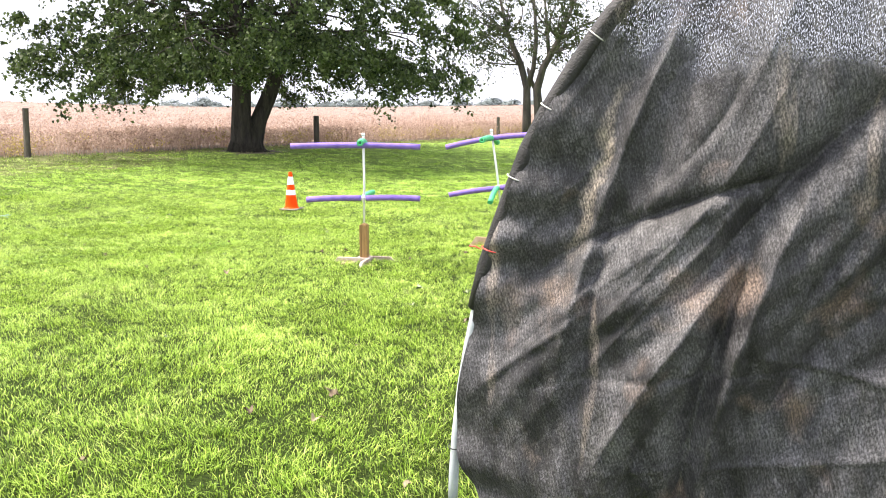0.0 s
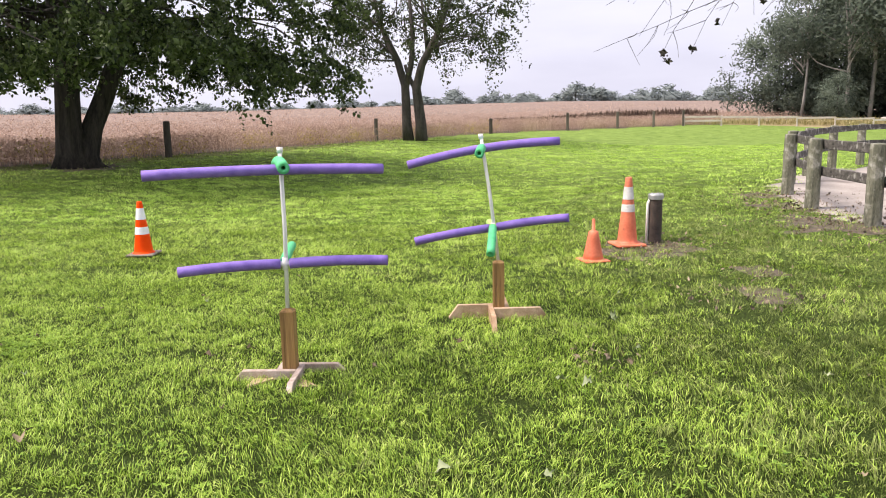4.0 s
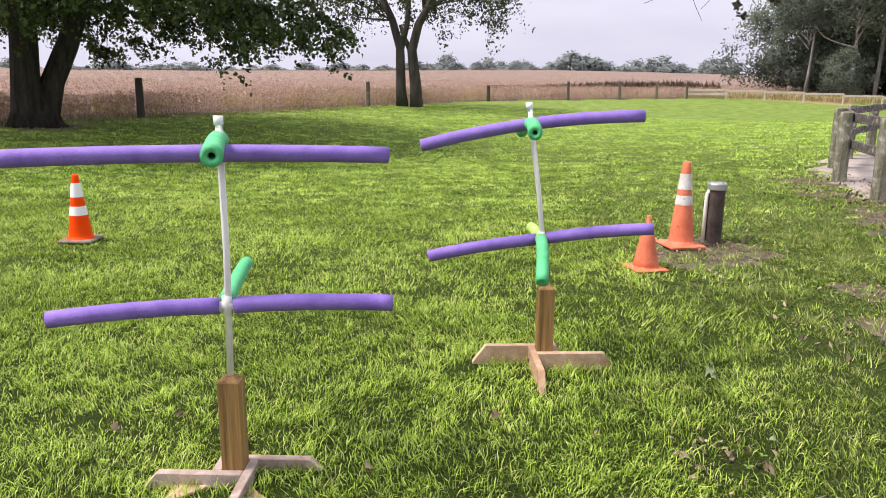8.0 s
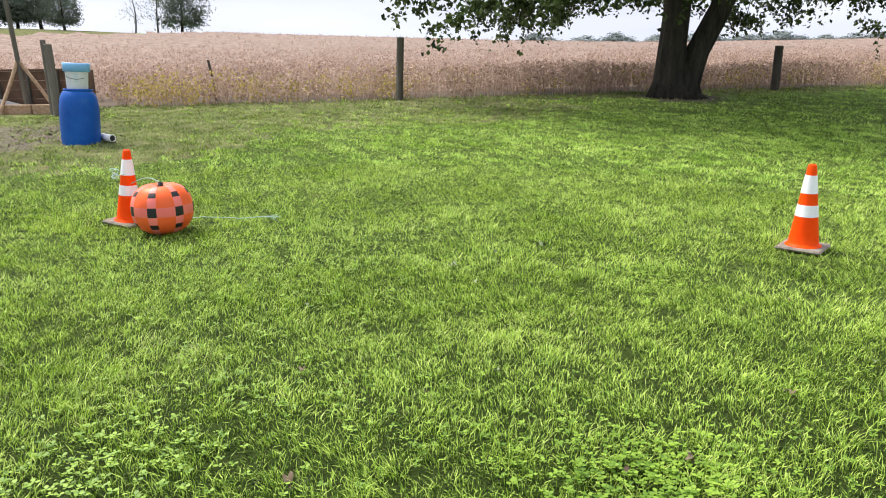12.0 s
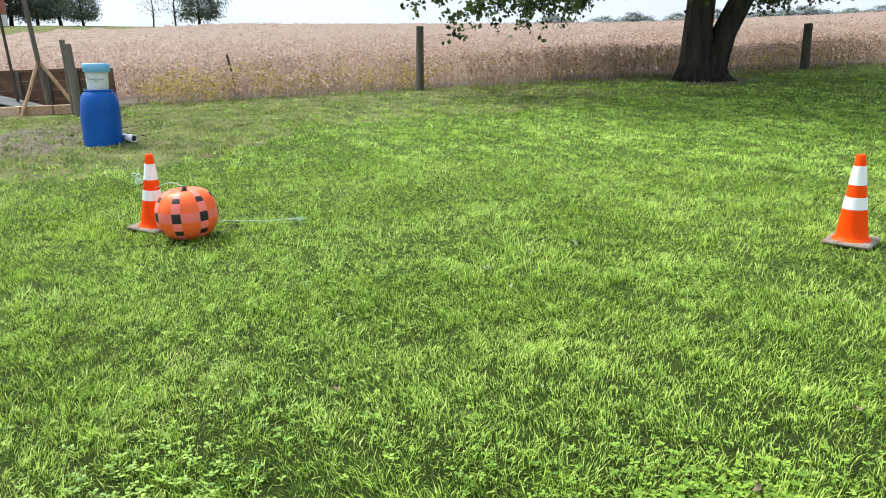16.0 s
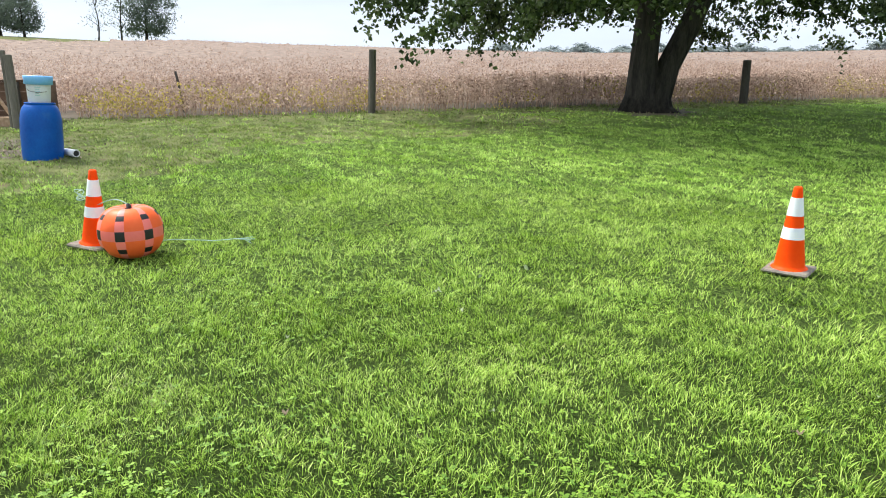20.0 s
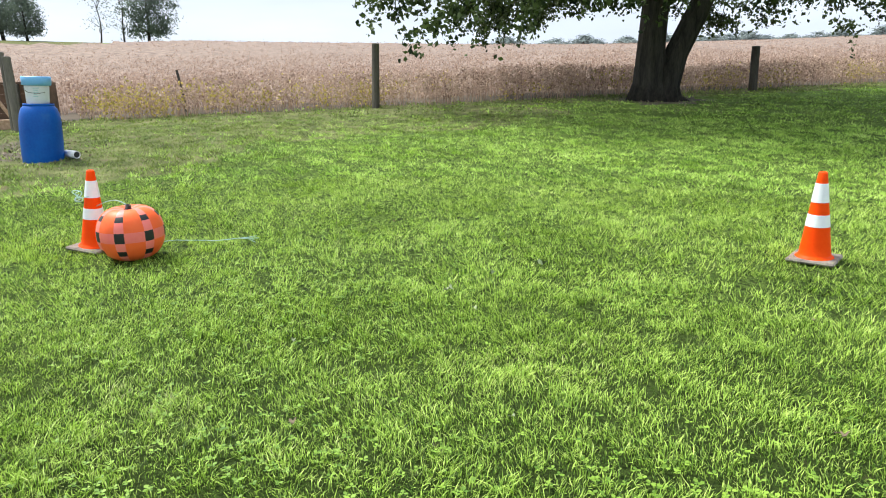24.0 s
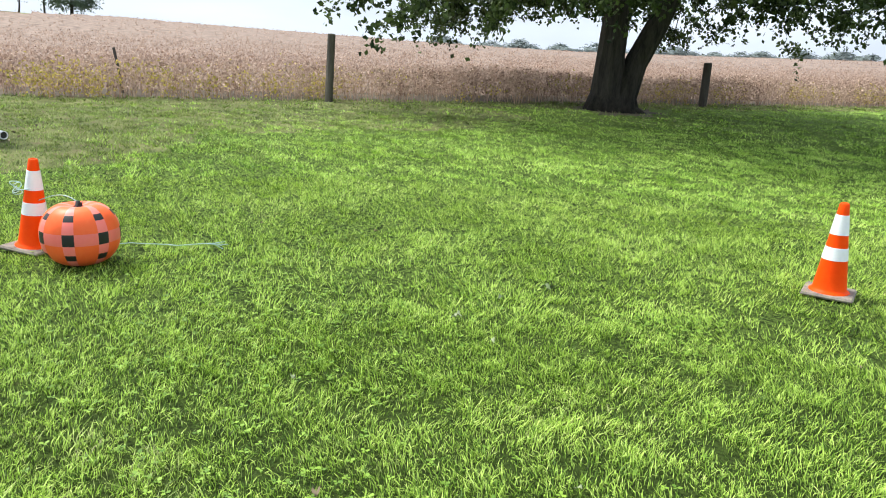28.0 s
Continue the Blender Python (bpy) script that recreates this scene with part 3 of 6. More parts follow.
def ground_sheet():
    rad = np.concatenate([np.arange(0.0, 40, 0.4), 40 * 1.09 ** np.arange(0, 52)])
    n = 220
    a = np.linspace(0, 2 * np.pi, n, endpoint=False)
    x = -3 + np.outer(rad, np.cos(a))
    y = 4 + np.outer(rad, np.sin(a))
    z = land(x, y)
    v = np.stack([x, y, z], -1).reshape(-1, 3)
    i, j = np.meshgrid(np.arange(len(rad) - 1), np.arange(n), indexing="ij")
    k = (j + 1) % n
    f = np.stack([i * n + j, (i + 1) * n + j, (i + 1) * n + k, i * n + k], -1).reshape(-1, 4)[n:]
    # the innermost ring is closed by one fan from the centre
    fan = np.stack([np.zeros(n, int), n + np.arange(n), n + (np.arange(n) + 1) % n], -1)
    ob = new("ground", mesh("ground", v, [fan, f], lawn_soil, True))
    ob.data.materials.append(field_soil)
    ob.data.materials.append(weed_soil)
    ob.data.materials.append(paddock_sand)
    centre = np.concatenate([v[fan].mean(1), v[f].mean(1)])
    s = beyond_fence(centre[:, 0], centre[:, 1])
    index = np.where(s > 0.5, 1, 0)
    house_hill = np.hypot(centre[:, 0] + 124, centre[:, 1] - 8) < 40
    index = np.where(house_hill, 0, index)
    index = np.where((s <= 0.5) & (centre[:, 1] > 57 + 0.1 * (centre[:, 0] - 8)) & (centre[:, 0] > 4), 2, index)
    index = np.where(np.hypot(centre[:, 0] - 14.5, centre[:, 1] - 12.0) < 9.9, 3, index)
    index = np.where((worn(centre[:, 0], centre[:, 1], 0.4) > 0.86) & (index == 0), 4, index)
    ob.data.materials.append(bare_soil)
    ob.data.materials.append(dull_lawn)
    index = np.where((dullness(centre[:, 0], centre[:, 1]) > 0.5) & (index == 0) & (centre[:, 0] < 0), 5, index)
    ob.data.polygons.foreach_set("material_index", index.astype(np.int32))
    return tagged(ob, "mown green lawn beside a dry brown field", "ground", kind="structure")


bare_soil = material("bare_soil", (0.035, 0.029, 0.019), (0.16, 0.125, 0.088), 12, 0.95, 1.0, 60, stain=(0.12, 0.13, 0.05), stain_scale=5, stain_at=0.6)
weed_soil = material("dry_weeds", (0.20, 0.15, 0.07), (0.36, 0.30, 0.15), 0.8, 0.95, 0.5, 12)
paddock_sand = material("paddock_dust", (0.24, 0.21, 0.19), (0.42, 0.38, 0.34), 0.9, 0.95, 0.5, 25, stain=(0.16, 0.135, 0.12), stain_scale=0.8, stain_at=0.62)
ground_sheet()


def blades(x, y, height, width, lean=0.95, turn=None):
    """Bent grass blades at the places given: a kite of two triangles each, widest a third of the way up."""
    n = len(x)
    z = land(x, y) - 0.006
    turn = rng.uniform(0, 2 * np.pi, n) if turn is None else turn
    h = height * rng.uniform(0.55, 1.25, n)
    out = lean * h * rng.uniform(0.2, 1.5, n)
    dx, dy = np.cos(turn), np.sin(turn)
    w = width * rng.uniform(0.7, 1.3, n) / 2
    face = turn + np.pi / 2 + rng.normal(0, 0.7, n)
    sx, sy = np.cos(face) * w, np.sin(face) * w
    mx, my, mz = x + dx * out * 0.22, y + dy * out * 0.22, z + h * 0.5
    v = np.stack([np.stack([x, y, z], -1), np.stack([mx + sx, my + sy, mz], -1), np.stack([x + dx * out, y + dy * out, z + h * rng.uniform(0.7, 1.0, n)], -1), np.stack([mx - sx, my - sy, mz], -1)], 1)
    b = np.arange(n)[:, None] * 4
    return v.reshape(-1, 3), [np.concatenate([b + np.array([0, 1, 3]), b + np.array([1, 2, 3])])]


def spikes(x, y, height, width, turn):
    """Single pointed blades, one triangle each, for grass further off."""
    n = len(x)
    z = land(x, y) - 0.005
    h = height * rng.uniform(0.55, 1.25, n)
    out = h * rng.uniform(0.3, 1.4, n)
    face = turn + np.pi / 2 + rng.normal(0, 0.6, n)
    w = width * rng.uniform(0.7, 1.3, n) / 2
    sx, sy = np.cos(face) * w, np.sin(face) * w
    v = np.stack([np.stack([x - sx, y - sy, z], -1), np.stack([x + sx, y + sy, z], -1), np.stack([x + np.cos(turn) * out, y + np.sin(turn) * out, z + h], -1)], 1)
    return v.reshape(-1, 3), [np.arange(3 * n).reshape(-1, 3)]


def lawn():
    """Tufts of fine blades that splay out from their middles, denser and finer near the walk."""
    made, dull, far = [], [], []
    for tufts, each, inner, outer, height, width, spread in ((350, 21, 0.0, 4.6, 0.047, 0.0043, 0.066), (195, 17, 4.6, 8.6, 0.042, 0.0074, 0.07), (105, 15, 8.6, 15.0, 0.038, 0.0115, 0.09), (24, 13, 15.0, 36.0, 0.036, 0.026, 0.18)):
        x0, x1, y0, y1 = -3 - outer * 1.1 - 3, 4 + outer * 0.9, -5 - min(outer, 4), 1.2 + outer * 1.02
        n = int(tufts * (x1 - x0) * (y1 - y0))
        x, y = rng.uniform(x0, x1, n), rng.uniform(y0, y1, n)
        d = walk_distance(x, y)
        patch = 0.5 + 0.5 * np.sin(2.1 * x + 1.3 * np.sin(1.7 * y)) * np.sin(1.9 * y + 1.1 * np.sin(1.3 * x))
        keep = (d > inner) & (d <= outer) & (beyond_fence(x, y) < 0.8) & (rng.random(n) < 0.84 + 0.16 * patch)
        keep &= rng.random(n) > 0.58 * worn(x, y)
        behind = (y <= 0.2) & (y <= -4.6 + 0.66 * np.maximum(2.6 - x, 0))
        keep &= ~behind | (rng.random(n) < 0.06)          # thin behind the walk
        keep &= np.hypot(x - 14.5, y - 12.0) > 9.7 + 0.25 * np.sin(3 * x + 2 * y)
        keep &= (x < 4.5 + 0.6 * (y + 4.5))
        keep &= (y < 57) | (x < 6)
        x, y, patch = x[keep], y[keep], patch[keep]
        n = len(x)
        row = 0.5 + 0.5 * np.sin(9.5 * (y + 0.10 * x + 0.25 * np.sin(0.5 * x)) + 0.8 * np.sin(1.7 * x))      # swaths of the mower
        tall = np.repeat(height * (0.62 + 0.3 * patch + 0.26 * row) * rng.uniform(0.5, 1.6, n), each)
        turn = rng.uniform(0, 2 * np.pi, n * each)
        r = spread * np.sqrt(rng.random(n * each)) * np.repeat(rng.uniform(0.7, 1.4, n), each)
        bx, by = np.repeat(x, each) + r * np.cos(turn), np.repeat(y, each) + r * np.sin(turn)
        mown = np.repeat(1.2 * np.sin(0.5 * x + 0.9) + 2.0, each)
        own = np.repeat(1.5 * np.sin(2.3 * x + 1.9 * np.sin(1.1 * y)) + 1.5 * np.cos(2.7 * y - x) + rng.normal(0, 0.9, n), each)
        turn = np.where(rng.random(n * each) < 0.5, mown + own, turn) + rng.normal(0, 0.4, n * each)
        dry = np.repeat(rng.random(n) < dullness(x, y), each)
        for pick, into in ((~dry, made if outer < 9 else far), (dry, dull)):
            if pick.any():
                into.append(blades(bx[pick], by[pick], tall[pick], width, 0.75, turn[pick]) if inner == 0 else spikes(bx[pick], by[pick], tall[pick], width, turn[pick]))
    ob = new("far_grass", mesh("far_grass", *joined(*far), blade_far))
    tagged(ob, "short even green grass of the wider lawn", "grass", kind="stuff")
    ob = new("dull_grass", mesh("dull_grass", *joined(*dull), blade_dry))
    tagged(ob, "dull olive and straw-coloured grass in parts of the lawn", "grass", kind="stuff")
    ob = new("lawn_grass", mesh("lawn_grass", *joined(*made), blade_green))
    return tagged(ob, "short bright green lawn grass with uneven tufts", "grass", kind="stuff")


lawn()


# ---- soybean field ----
def crop():
    shapes = []
    for per_metre, lo, hi, span, size, pieces in ((44, 0.1, 4.5, 50, 1.15, 8), (19, 4.5, 14, 75, 1.3, 6), (4.6, 14, 45, 110, 2.0, 5), (0.8, 45, 125, 170, 3.2, 5)):
        n = int(per_metre * (hi - lo) * span * 1.5)
        k = rng.uniform(-34, span, n)
        s = lo + (hi - lo) * rng.random(n)
        x = -12.6 + 0.342 * k - 0.94 * s
        y = 21.0 + 0.94 * k + 0.342 * s
        # the edge swings to the right past the bend in the fence
        swing = np.maximum(0, k - 23.4) * np.exp(-s / 60)
        x, y = x + swing * 0.36, y - swing * 0.225
        f = beyond_fence(x, y)
        keep = (f > 0.1) & ~((y < 5.3) & (y > -1.5) & (f < 2.2)) & (np.hypot(x + 124, y - 8) > 39)
        x, y = x[keep], y[keep]
        n = len(x)
        z = land(x, y)
        tall = (0.60 + 0.24 * rng.random(n)) * (0.9 + 0.12 * np.sin(0.7 * x) * np.sin(0.5 * y))
        w = 0.006 * size
        a = rng.uniform(0, np.pi, n)
        sx, sy = np.cos(a) * w, np.sin(a) * w
        lx, ly = rng.normal(0, 0.09, n), rng.normal(0, 0.09, n)
        v = np.stack([np.stack([x - sx, y - sy, z], -1), np.stack([x + sx, y + sy, z], -1), np.stack([x + lx, y + ly, z + tall], -1)], 1).reshape(-1, 3)
        shapes.append((v, [np.arange(3 * n).reshape(-1, 3)]))
        # pods and withered leaves along the stems
        up = rng.uniform(0.2, 1.05, (n, pieces))
        cx = x[:, None] + lx[:, None] * up + rng.normal(0, 0.06 * size**0.6, (n, pieces))
        cy = y[:, None] + ly[:, None] * up + rng.normal(0, 0.06 * size**0.6, (n, pieces))
        cz = z[:, None] + tall[:, None] * up
        c = np.stack([cx, cy, cz], -1).reshape(-1, 3)
        pod = shards(c, 0.032 * size, 0.017 * size)
        shapes.append(pod if lo < 1 else (pod[0], [pod[1][0][: len(c)]]))
    ob = new("soybean_crop", mesh("soybean_crop", *joined(*shapes), crop_dry))
    tagged(ob, "ripe dry brown soybean plants with pods and withered leaves", "crop", kind="stuff")


def shards(centres, long, wide, droop=0.0):
    """Small folded leaves, each two triangles, turned at random."""
    n = len(centres)
    d = rng.normal(0, 1, (n, 3))
    d[:, 2] -= droop
    d /= np.linalg.norm(d, axis=1)[:, None]
    e = np.cross(d, rng.normal(0, 1, (n, 3)))
    e /= np.linalg.norm(e, axis=1)[:, None] + 1e-9
    up = np.cross(d, e)
    size = rng.uniform(0.6, 1.35, n)[:, None]
    v = np.stack([centres - d * long * size, centres + e * wide * size + up * wide * 0.3 * size, centres + d * long * size, centres - e * wide * size + up * wide * 0.3 * size], 1)
    b = np.arange(n)[:, None] * 4
    return v.reshape(-1, 3), [np.concatenate([b + np.array([0, 1, 2]), b + np.array([0, 2, 3])])]


def canopy():
    """The closed top of the crop, which takes over from single plants further out."""
    s = np.concatenate([[0.9, 1.1], np.arange(1.5, 30, 0.6), 30 * 1.06 ** np.arange(1, 42)])
    k = np.concatenate([-60 * 1.12 ** np.arange(14, 0, -1), np.arange(-60, 130, 1.2), 130 * 1.1 ** np.arange(1, 10)])
    S, K = np.meshgrid(s, k, indexing="ij")
    x = -12.6 + 0.342 * K - 0.94 * S
    y = 21.0 + 0.94 * K + 0.342 * S
    # past the bend in the fence the edge of the field swings to the right
    push = np.maximum(0, K - 23.4)
    near = np.exp(-S / 60)
    x, y = x + push * 0.36 * near, y - push * 0.225 * near
    edge = smoothstep(2.2, 4.5, S)
    bed = (1 - smoothstep(5.2, 6.0, y)) * smoothstep(-2.5, -1.2, y) * (1 - smoothstep(2.0, 3.2, beyond_fence(x, y)))
    edge = edge * (1 - bed)
    full = 0.34 + 0.26 * smoothstep(20, 70, S)
    z = land(x, y) - 0.12 + (full + 0.08) * edge + 0.07 * rng.normal(0, 1, S.shape) * edge * np.clip(S / 10, 0.4, 1.0)
    m, n = S.shape
    i, j = np.meshgrid(np.arange(m - 1), np.arange(n - 1), indexing="ij")
    f = np.stack([i * n + j, i * n + j + 1, (i + 1) * n + j + 1, (i + 1) * n + j], -1).reshape(-1, 4)
    v = np.stack([x, y, z], -1).reshape(-1, 3)
    mid = v[f].mean(1)
    drop = (np.hypot(mid[:, 0] + 124, mid[:, 1] - 8) < 40) | (beyond_fence(mid[:, 0], mid[:, 1]) < 0.7)
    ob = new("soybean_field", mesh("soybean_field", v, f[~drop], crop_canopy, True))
    tagged(ob, "wide field of ripe reddish brown soybeans", "field", kind="stuff")


def dark_crop():
    """A strip of taller, darker plants further out in the field."""
    n = 7000
    u, deep = rng.random(n), 5 * rng.random(n)
    x, y = -6 + 19.5 * u - 0.5 * deep, 62.5 + 10.5 * u + 0.87 * deep
    tall = (0.62 + 0.5 * smoothstep(0, 0.8, u)) * rng.uniform(0.8, 1.15, n)
    v = blades(x, y, tall, 0.16, 0.2)
    ob = new("dark_crop", mesh("dark_crop", *v, crop_dark))
    tagged(ob, "strip of darker brown dry plants across the field", "crop", kind="stuff")


crop_dark = material("dark_dry_plants", (0.06, 0.042, 0.032), (0.20, 0.14, 0.105), 0.4, 0.9, 0, 3.0, island=0.6, through_light=0.2, gloss=0.1)
crop()
canopy()
dark_crop()


# ---- trees ----
def limb(start, end, r0, r1, sag=0.0, steps=6, wander=0.12):
    start, end = np.array(start, float), np.array(end, float)
    t = np.linspace(0, 1, steps)[:, None]
    p = start + (end - start) * t
    length = np.linalg.norm(end - start)
    bend = rng.normal(0, wander * length, 3) * np.array([1, 1, 0.5])
    p = p + np.sin(np.pi * t) * (bend + np.array([0, 0, sag]))
    return p, np.linspace(r0, r1, steps)


def leafy(centres, per_clump, spread, long, wide, droop=0.5, flat=0.75):
    c = np.repeat(centres, per_clump, 0)
    off = rng.normal(0, 1, (len(c), 3)) * np.array([spread, spread, spread * flat])
    return shards(c + off, long, wide, droop)


def sprays(centres, twigs, leaves, reach, long, wide, heart):
    """Drooping leafy twigs that fan out and down from each centre, away from the heart of the crown."""
    n = len(centres)
    away = centres - np.array(heart)
    away[:, 2] *= 0.3
    away /= np.linalg.norm(away, axis=1)[:, None] + 1e-6
    d = np.repeat(away, twigs, 0) * 0.7 + rng.normal(0, 0.75, (n * twigs, 3)) * np.array([1, 1, 0.55])
    d /= np.linalg.norm(d, axis=1)[:, None] + 1e-6
    start = np.repeat(centres, twigs, 0)
    size = reach * rng.uniform(0.5, 1.35, n * twigs)
    t = np.repeat(rng.uniform(0.1, 1.0, (n * twigs, leaves))[:, :, None], 3, 2)
    p = start[:, None] + d[:, None] * t * size[:, None, None]
    p[:, :, 2] -= 0.55 * t[:, :, 0] ** 2 * size[:, None]
    p = p + rng.normal(0, 0.055, p.shape)
    return shards(p.reshape(-1, 3), long, wide, 0.8)


def ridged(points, radii, sides=44):
    """A stem whose bark runs in long uneven ridges."""
    v, f = tube(points, radii, sides)
    n = len(points)
    rings = v[: n * sides].reshape(n, sides, 3)
    a = np.linspace(0, 2 * np.pi, sides, endpoint=False)[None, :]
    h = np.arange(n)[:, None] * 0.7
    swell = 1 + 0.05 * np.sin(9 * a + 0.5 * h) + 0.04 * np.sin(16 * a - h) + 0.05 * np.sin(3 * a + h)
    mid = np.array(points, float)[:, None]
    v[: n * sides] = (mid + (rings - mid) * swell[:, :, None]).reshape(-1, 3)
    return v, f


def maple():
    """The big two-stemmed tree: boughs that arch out and hang low all round."""
    bx, by = -12.8, 16.75
    bz = ground_at(bx, by)
    tree = thing("maple_tree", "large spreading green maple with two dark trunks at the field's edge", "tree", pose(bx, by, bz))
    left = [(-0.13, -0.1, -0.1), (-0.14, -0.1, 0.4), (-0.14, -0.08, 1.3), (-0.08, 0.0, 3.0), (-0.3, 0.1, 5.0), (-0.5, 0.1, 8.0)]
    right = [(0.14, 0.08, -0.1), (0.17, 0.12, 0.35), (0.32, 0.28, 1.1), (0.62, 0.56, 2.0), (0.95, 0.88, 3.2), (1.4, 1.5, 6.0)]
    flare = joined(ridged(left, [0.60, 0.38, 0.31, 0.285, 0.24, 0.14]), ridged(right, [0.48, 0.32, 0.262, 0.245, 0.22, 0.12]),
                   *[tube([(0.30 * math.cos(q), 0.28 * math.sin(q), 0.4), (0.5 * math.cos(q), 0.48 * math.sin(q), 0.06), (0.85 * math.cos(q), 0.83 * math.sin(q), -0.1)], [0.08, 0.1, 0.04], 8) for q in (0.3, 1.4, 2.6)])
    part("trunk", flare, bark, tree, smooth=True)
    # hanging clumps: lower skirt, then the body of the crown
    n = 690
    a, r = rng.uniform(0, 2 * np.pi, n), np.sqrt(rng.uniform(0.02, 1, n))
    reach = 6.7 + 0.7 * np.cos(a - 0.6) + 0.5 * np.sin(3 * a + 1) + 0.4 * np.sin(5 * a)
    low = 3.32 - 0.95 * r**2 + 0.4 * np.sin(4 * a + 5 * r) + rng.normal(0, 0.24, n)
    top = 2.8 + 8.0 * np.sqrt(np.clip(1 - r**2, 0.03, 1))
    h = low + (top - low) * rng.random(n) ** 1.9
    clump = np.stack([reach * r * np.cos(a), reach * r * np.sin(a), h], -1)
    woods, ends = [], clump[rng.choice(n, 64, replace=False)]
    for end in ends:
        root = np.array(left[3 + int(rng.integers(0, 3))] if rng.random() < 0.5 else right[3 + int(rng.integers(0, 3))], float)
        root[2] = max(3.7, min(root[2], end[2] + rng.uniform(-0.5, 1.5)))
        p, rr = limb(root, end, 0.05 + 0.04 * rng.random(), 0.01, sag=0.7)
        woods.append(tube(p, rr, 6, False))
    tagged(part("limb", joined(*woods), bark, tree, smooth=True), kind="stuff")
    seen_low = clump[:, 2] < 6.5
    crown = joined(sprays(clump[seen_low], 7, 19, 0.72, 0.06, 0.042, (0, 0, 4.5)), leafy(clump[~seen_low], 55, 0.6, 0.15, 0.10))
    part("crown", crown, leaf_dark, tree)
    # twigs that hang below the skirt
    tips = []
    for i in rng.choice(n, 150, replace=False):
        c = np.array([clump[i, 0], clump[i, 1], low[i]])
        drop = rng.uniform(0.1, 0.6)
        q = c - np.array([0, 0, 1]) * drop * np.linspace(0, 1, 5)[:, None] + rng.normal(0, 0.05, (5, 3))
        tips.append(leafy(q, 13, 0.08, 0.05, 0.034))
    tagged(part("hanging_foliage", joined(*tips), leaf_dark, tree), kind="stuff")


def second_tree():
    """A thinner tree of several grey stems further along the fence."""
    bx, by = -7.0, 33.6
    tree = thing("ash_tree", "slender multi-stemmed tree with sparse green leaves beside the fence", "tree", pose(bx, by, ground_at(bx, by)))
    stems = [
        ([(-0.35, 0, -0.1), (-0.42, 0, 0.8), (-0.45, 0, 2.6), (-0.8, 0, 3.8), (-1.6, 0.2, 5.4), (-2.2, 0.4, 7.6)], [0.3, 0.24, 0.2, 0.17, 0.12, 0.06]),
        ([(-0.45, 0, 2.4), (-0.15, 0.1, 3.6), (-0.05, 0.2, 5.0), (-0.3, 0.3, 7.8)], [0.16, 0.13, 0.11, 0.05]),
        ([(0.3, 0, -0.1), (0.28, 0, 0.8), (0.1, 0.0, 2.5), (0.4, 0.0, 3.6), (1.2, 0.0, 5.0), (2.2, 0, 7.4)], [0.32, 0.27, 0.22, 0.19, 0.14, 0.06]),
        ([(0.12, 0, 2.3), (-0.25, 0.05, 3.0), (-0.45, 0.1, 3.6)], [0.13, 0.11, 0.08]),
        ([(0.7, 0, 4.2), (0.55, 0.2, 5.2), (0.3, 0.3, 7.4)], [0.12, 0.09, 0.04]),
    ]
    part("trunk", joined(*[tube(p, r, 12) for p, r in stems]), bark_grey, tree, smooth=True)
    n = 330
    a, r = rng.uniform(0, 2 * np.pi, n), np.sqrt(rng.uniform(0.05, 1, n))
    low = 5.6 - 1.4 * r**2 + rng.normal(0, 0.4, n)
    h = low + (11 - low) * rng.random(n) ** 1.6 * (1.1 - 0.5 * r)
    c = np.stack([5.0 * r * np.cos(a), 4.4 * r * np.sin(a), h], -1)
    woods, forks = [], np.array([q for p, _ in stems for q in p if q[2] > 3.2])
    for end in c[rng.choice(n, 46, replace=False)]:
        lower = forks[forks[:, 2] < end[2] - 0.2]
        root = lower[np.argmin(np.linalg.norm(lower - end, axis=1))] if len(lower) else forks[0]
        p, rr = limb(root, end, 0.05, 0.012, sag=0.3, wander=0.13)
        woods.append(tube(p, rr, 5, False))
    part("limb", joined(*woods), bark_grey, tree, smooth=True)
    tips = []
    for i in rng.choice(n, 90, replace=False):
        q = np.array([c[i, 0], c[i, 1], low[i]]) - np.array([0, 0, 1]) * rng.uniform(0.3, 1.3) * np.linspace(0, 1, 6)[:, None] + rng.normal(0, 0.07, (6, 3))
        tips.append(leafy(q, 7, 0.12, 0.075, 0.04))
    part("crown", joined(sprays(c, 5, 9, 0.8, 0.07, 0.04, (0, 0, 5.0)), *tips), leaf_light, tree)


def rounded(ob, heart, own=0.35):
    """Leaves shade with the roundness of the crown: normals lean outwards from its heart."""
    me = ob.data
    n = len(me.vertices)
    co = np.empty(n * 3, np.float32)
    me.vertices.foreach_get("co", co)
    face = np.empty(len(me.polygons) * 3, np.float32)
    me.polygons.foreach_get("normal", face)
    out = co.reshape(-1, 3) - np.array(heart)
    out /= np.linalg.norm(out, axis=1)[:, None] + 1e-6
    first = np.array([p.vertices[0] for p in me.polygons])
    face = face.reshape(-1, 3)
    turned = np.sum(face * out[first], 1) < 0
    for p in np.nonzero(turned)[0]:
        me.polygons[int(p)].flip()
    face[turned] *= -1
    per = np.zeros((n, 3))
    for k in range(3):
        np.add.at(per, np.array([p.vertices[k] for p in me.polygons]), face)
    per /= np.linalg.norm(per, axis=1)[:, None] + 1e-6
    mixed = out * (1 - own) + per * own
    mixed /= np.linalg.norm(mixed, axis=1)[:, None] + 1e-6
    me.polygons.foreach_set("use_smooth", np.full(len(me.polygons), True))
    me.normals_split_custom_set_from_vertices(mixed.tolist())
    me.update()


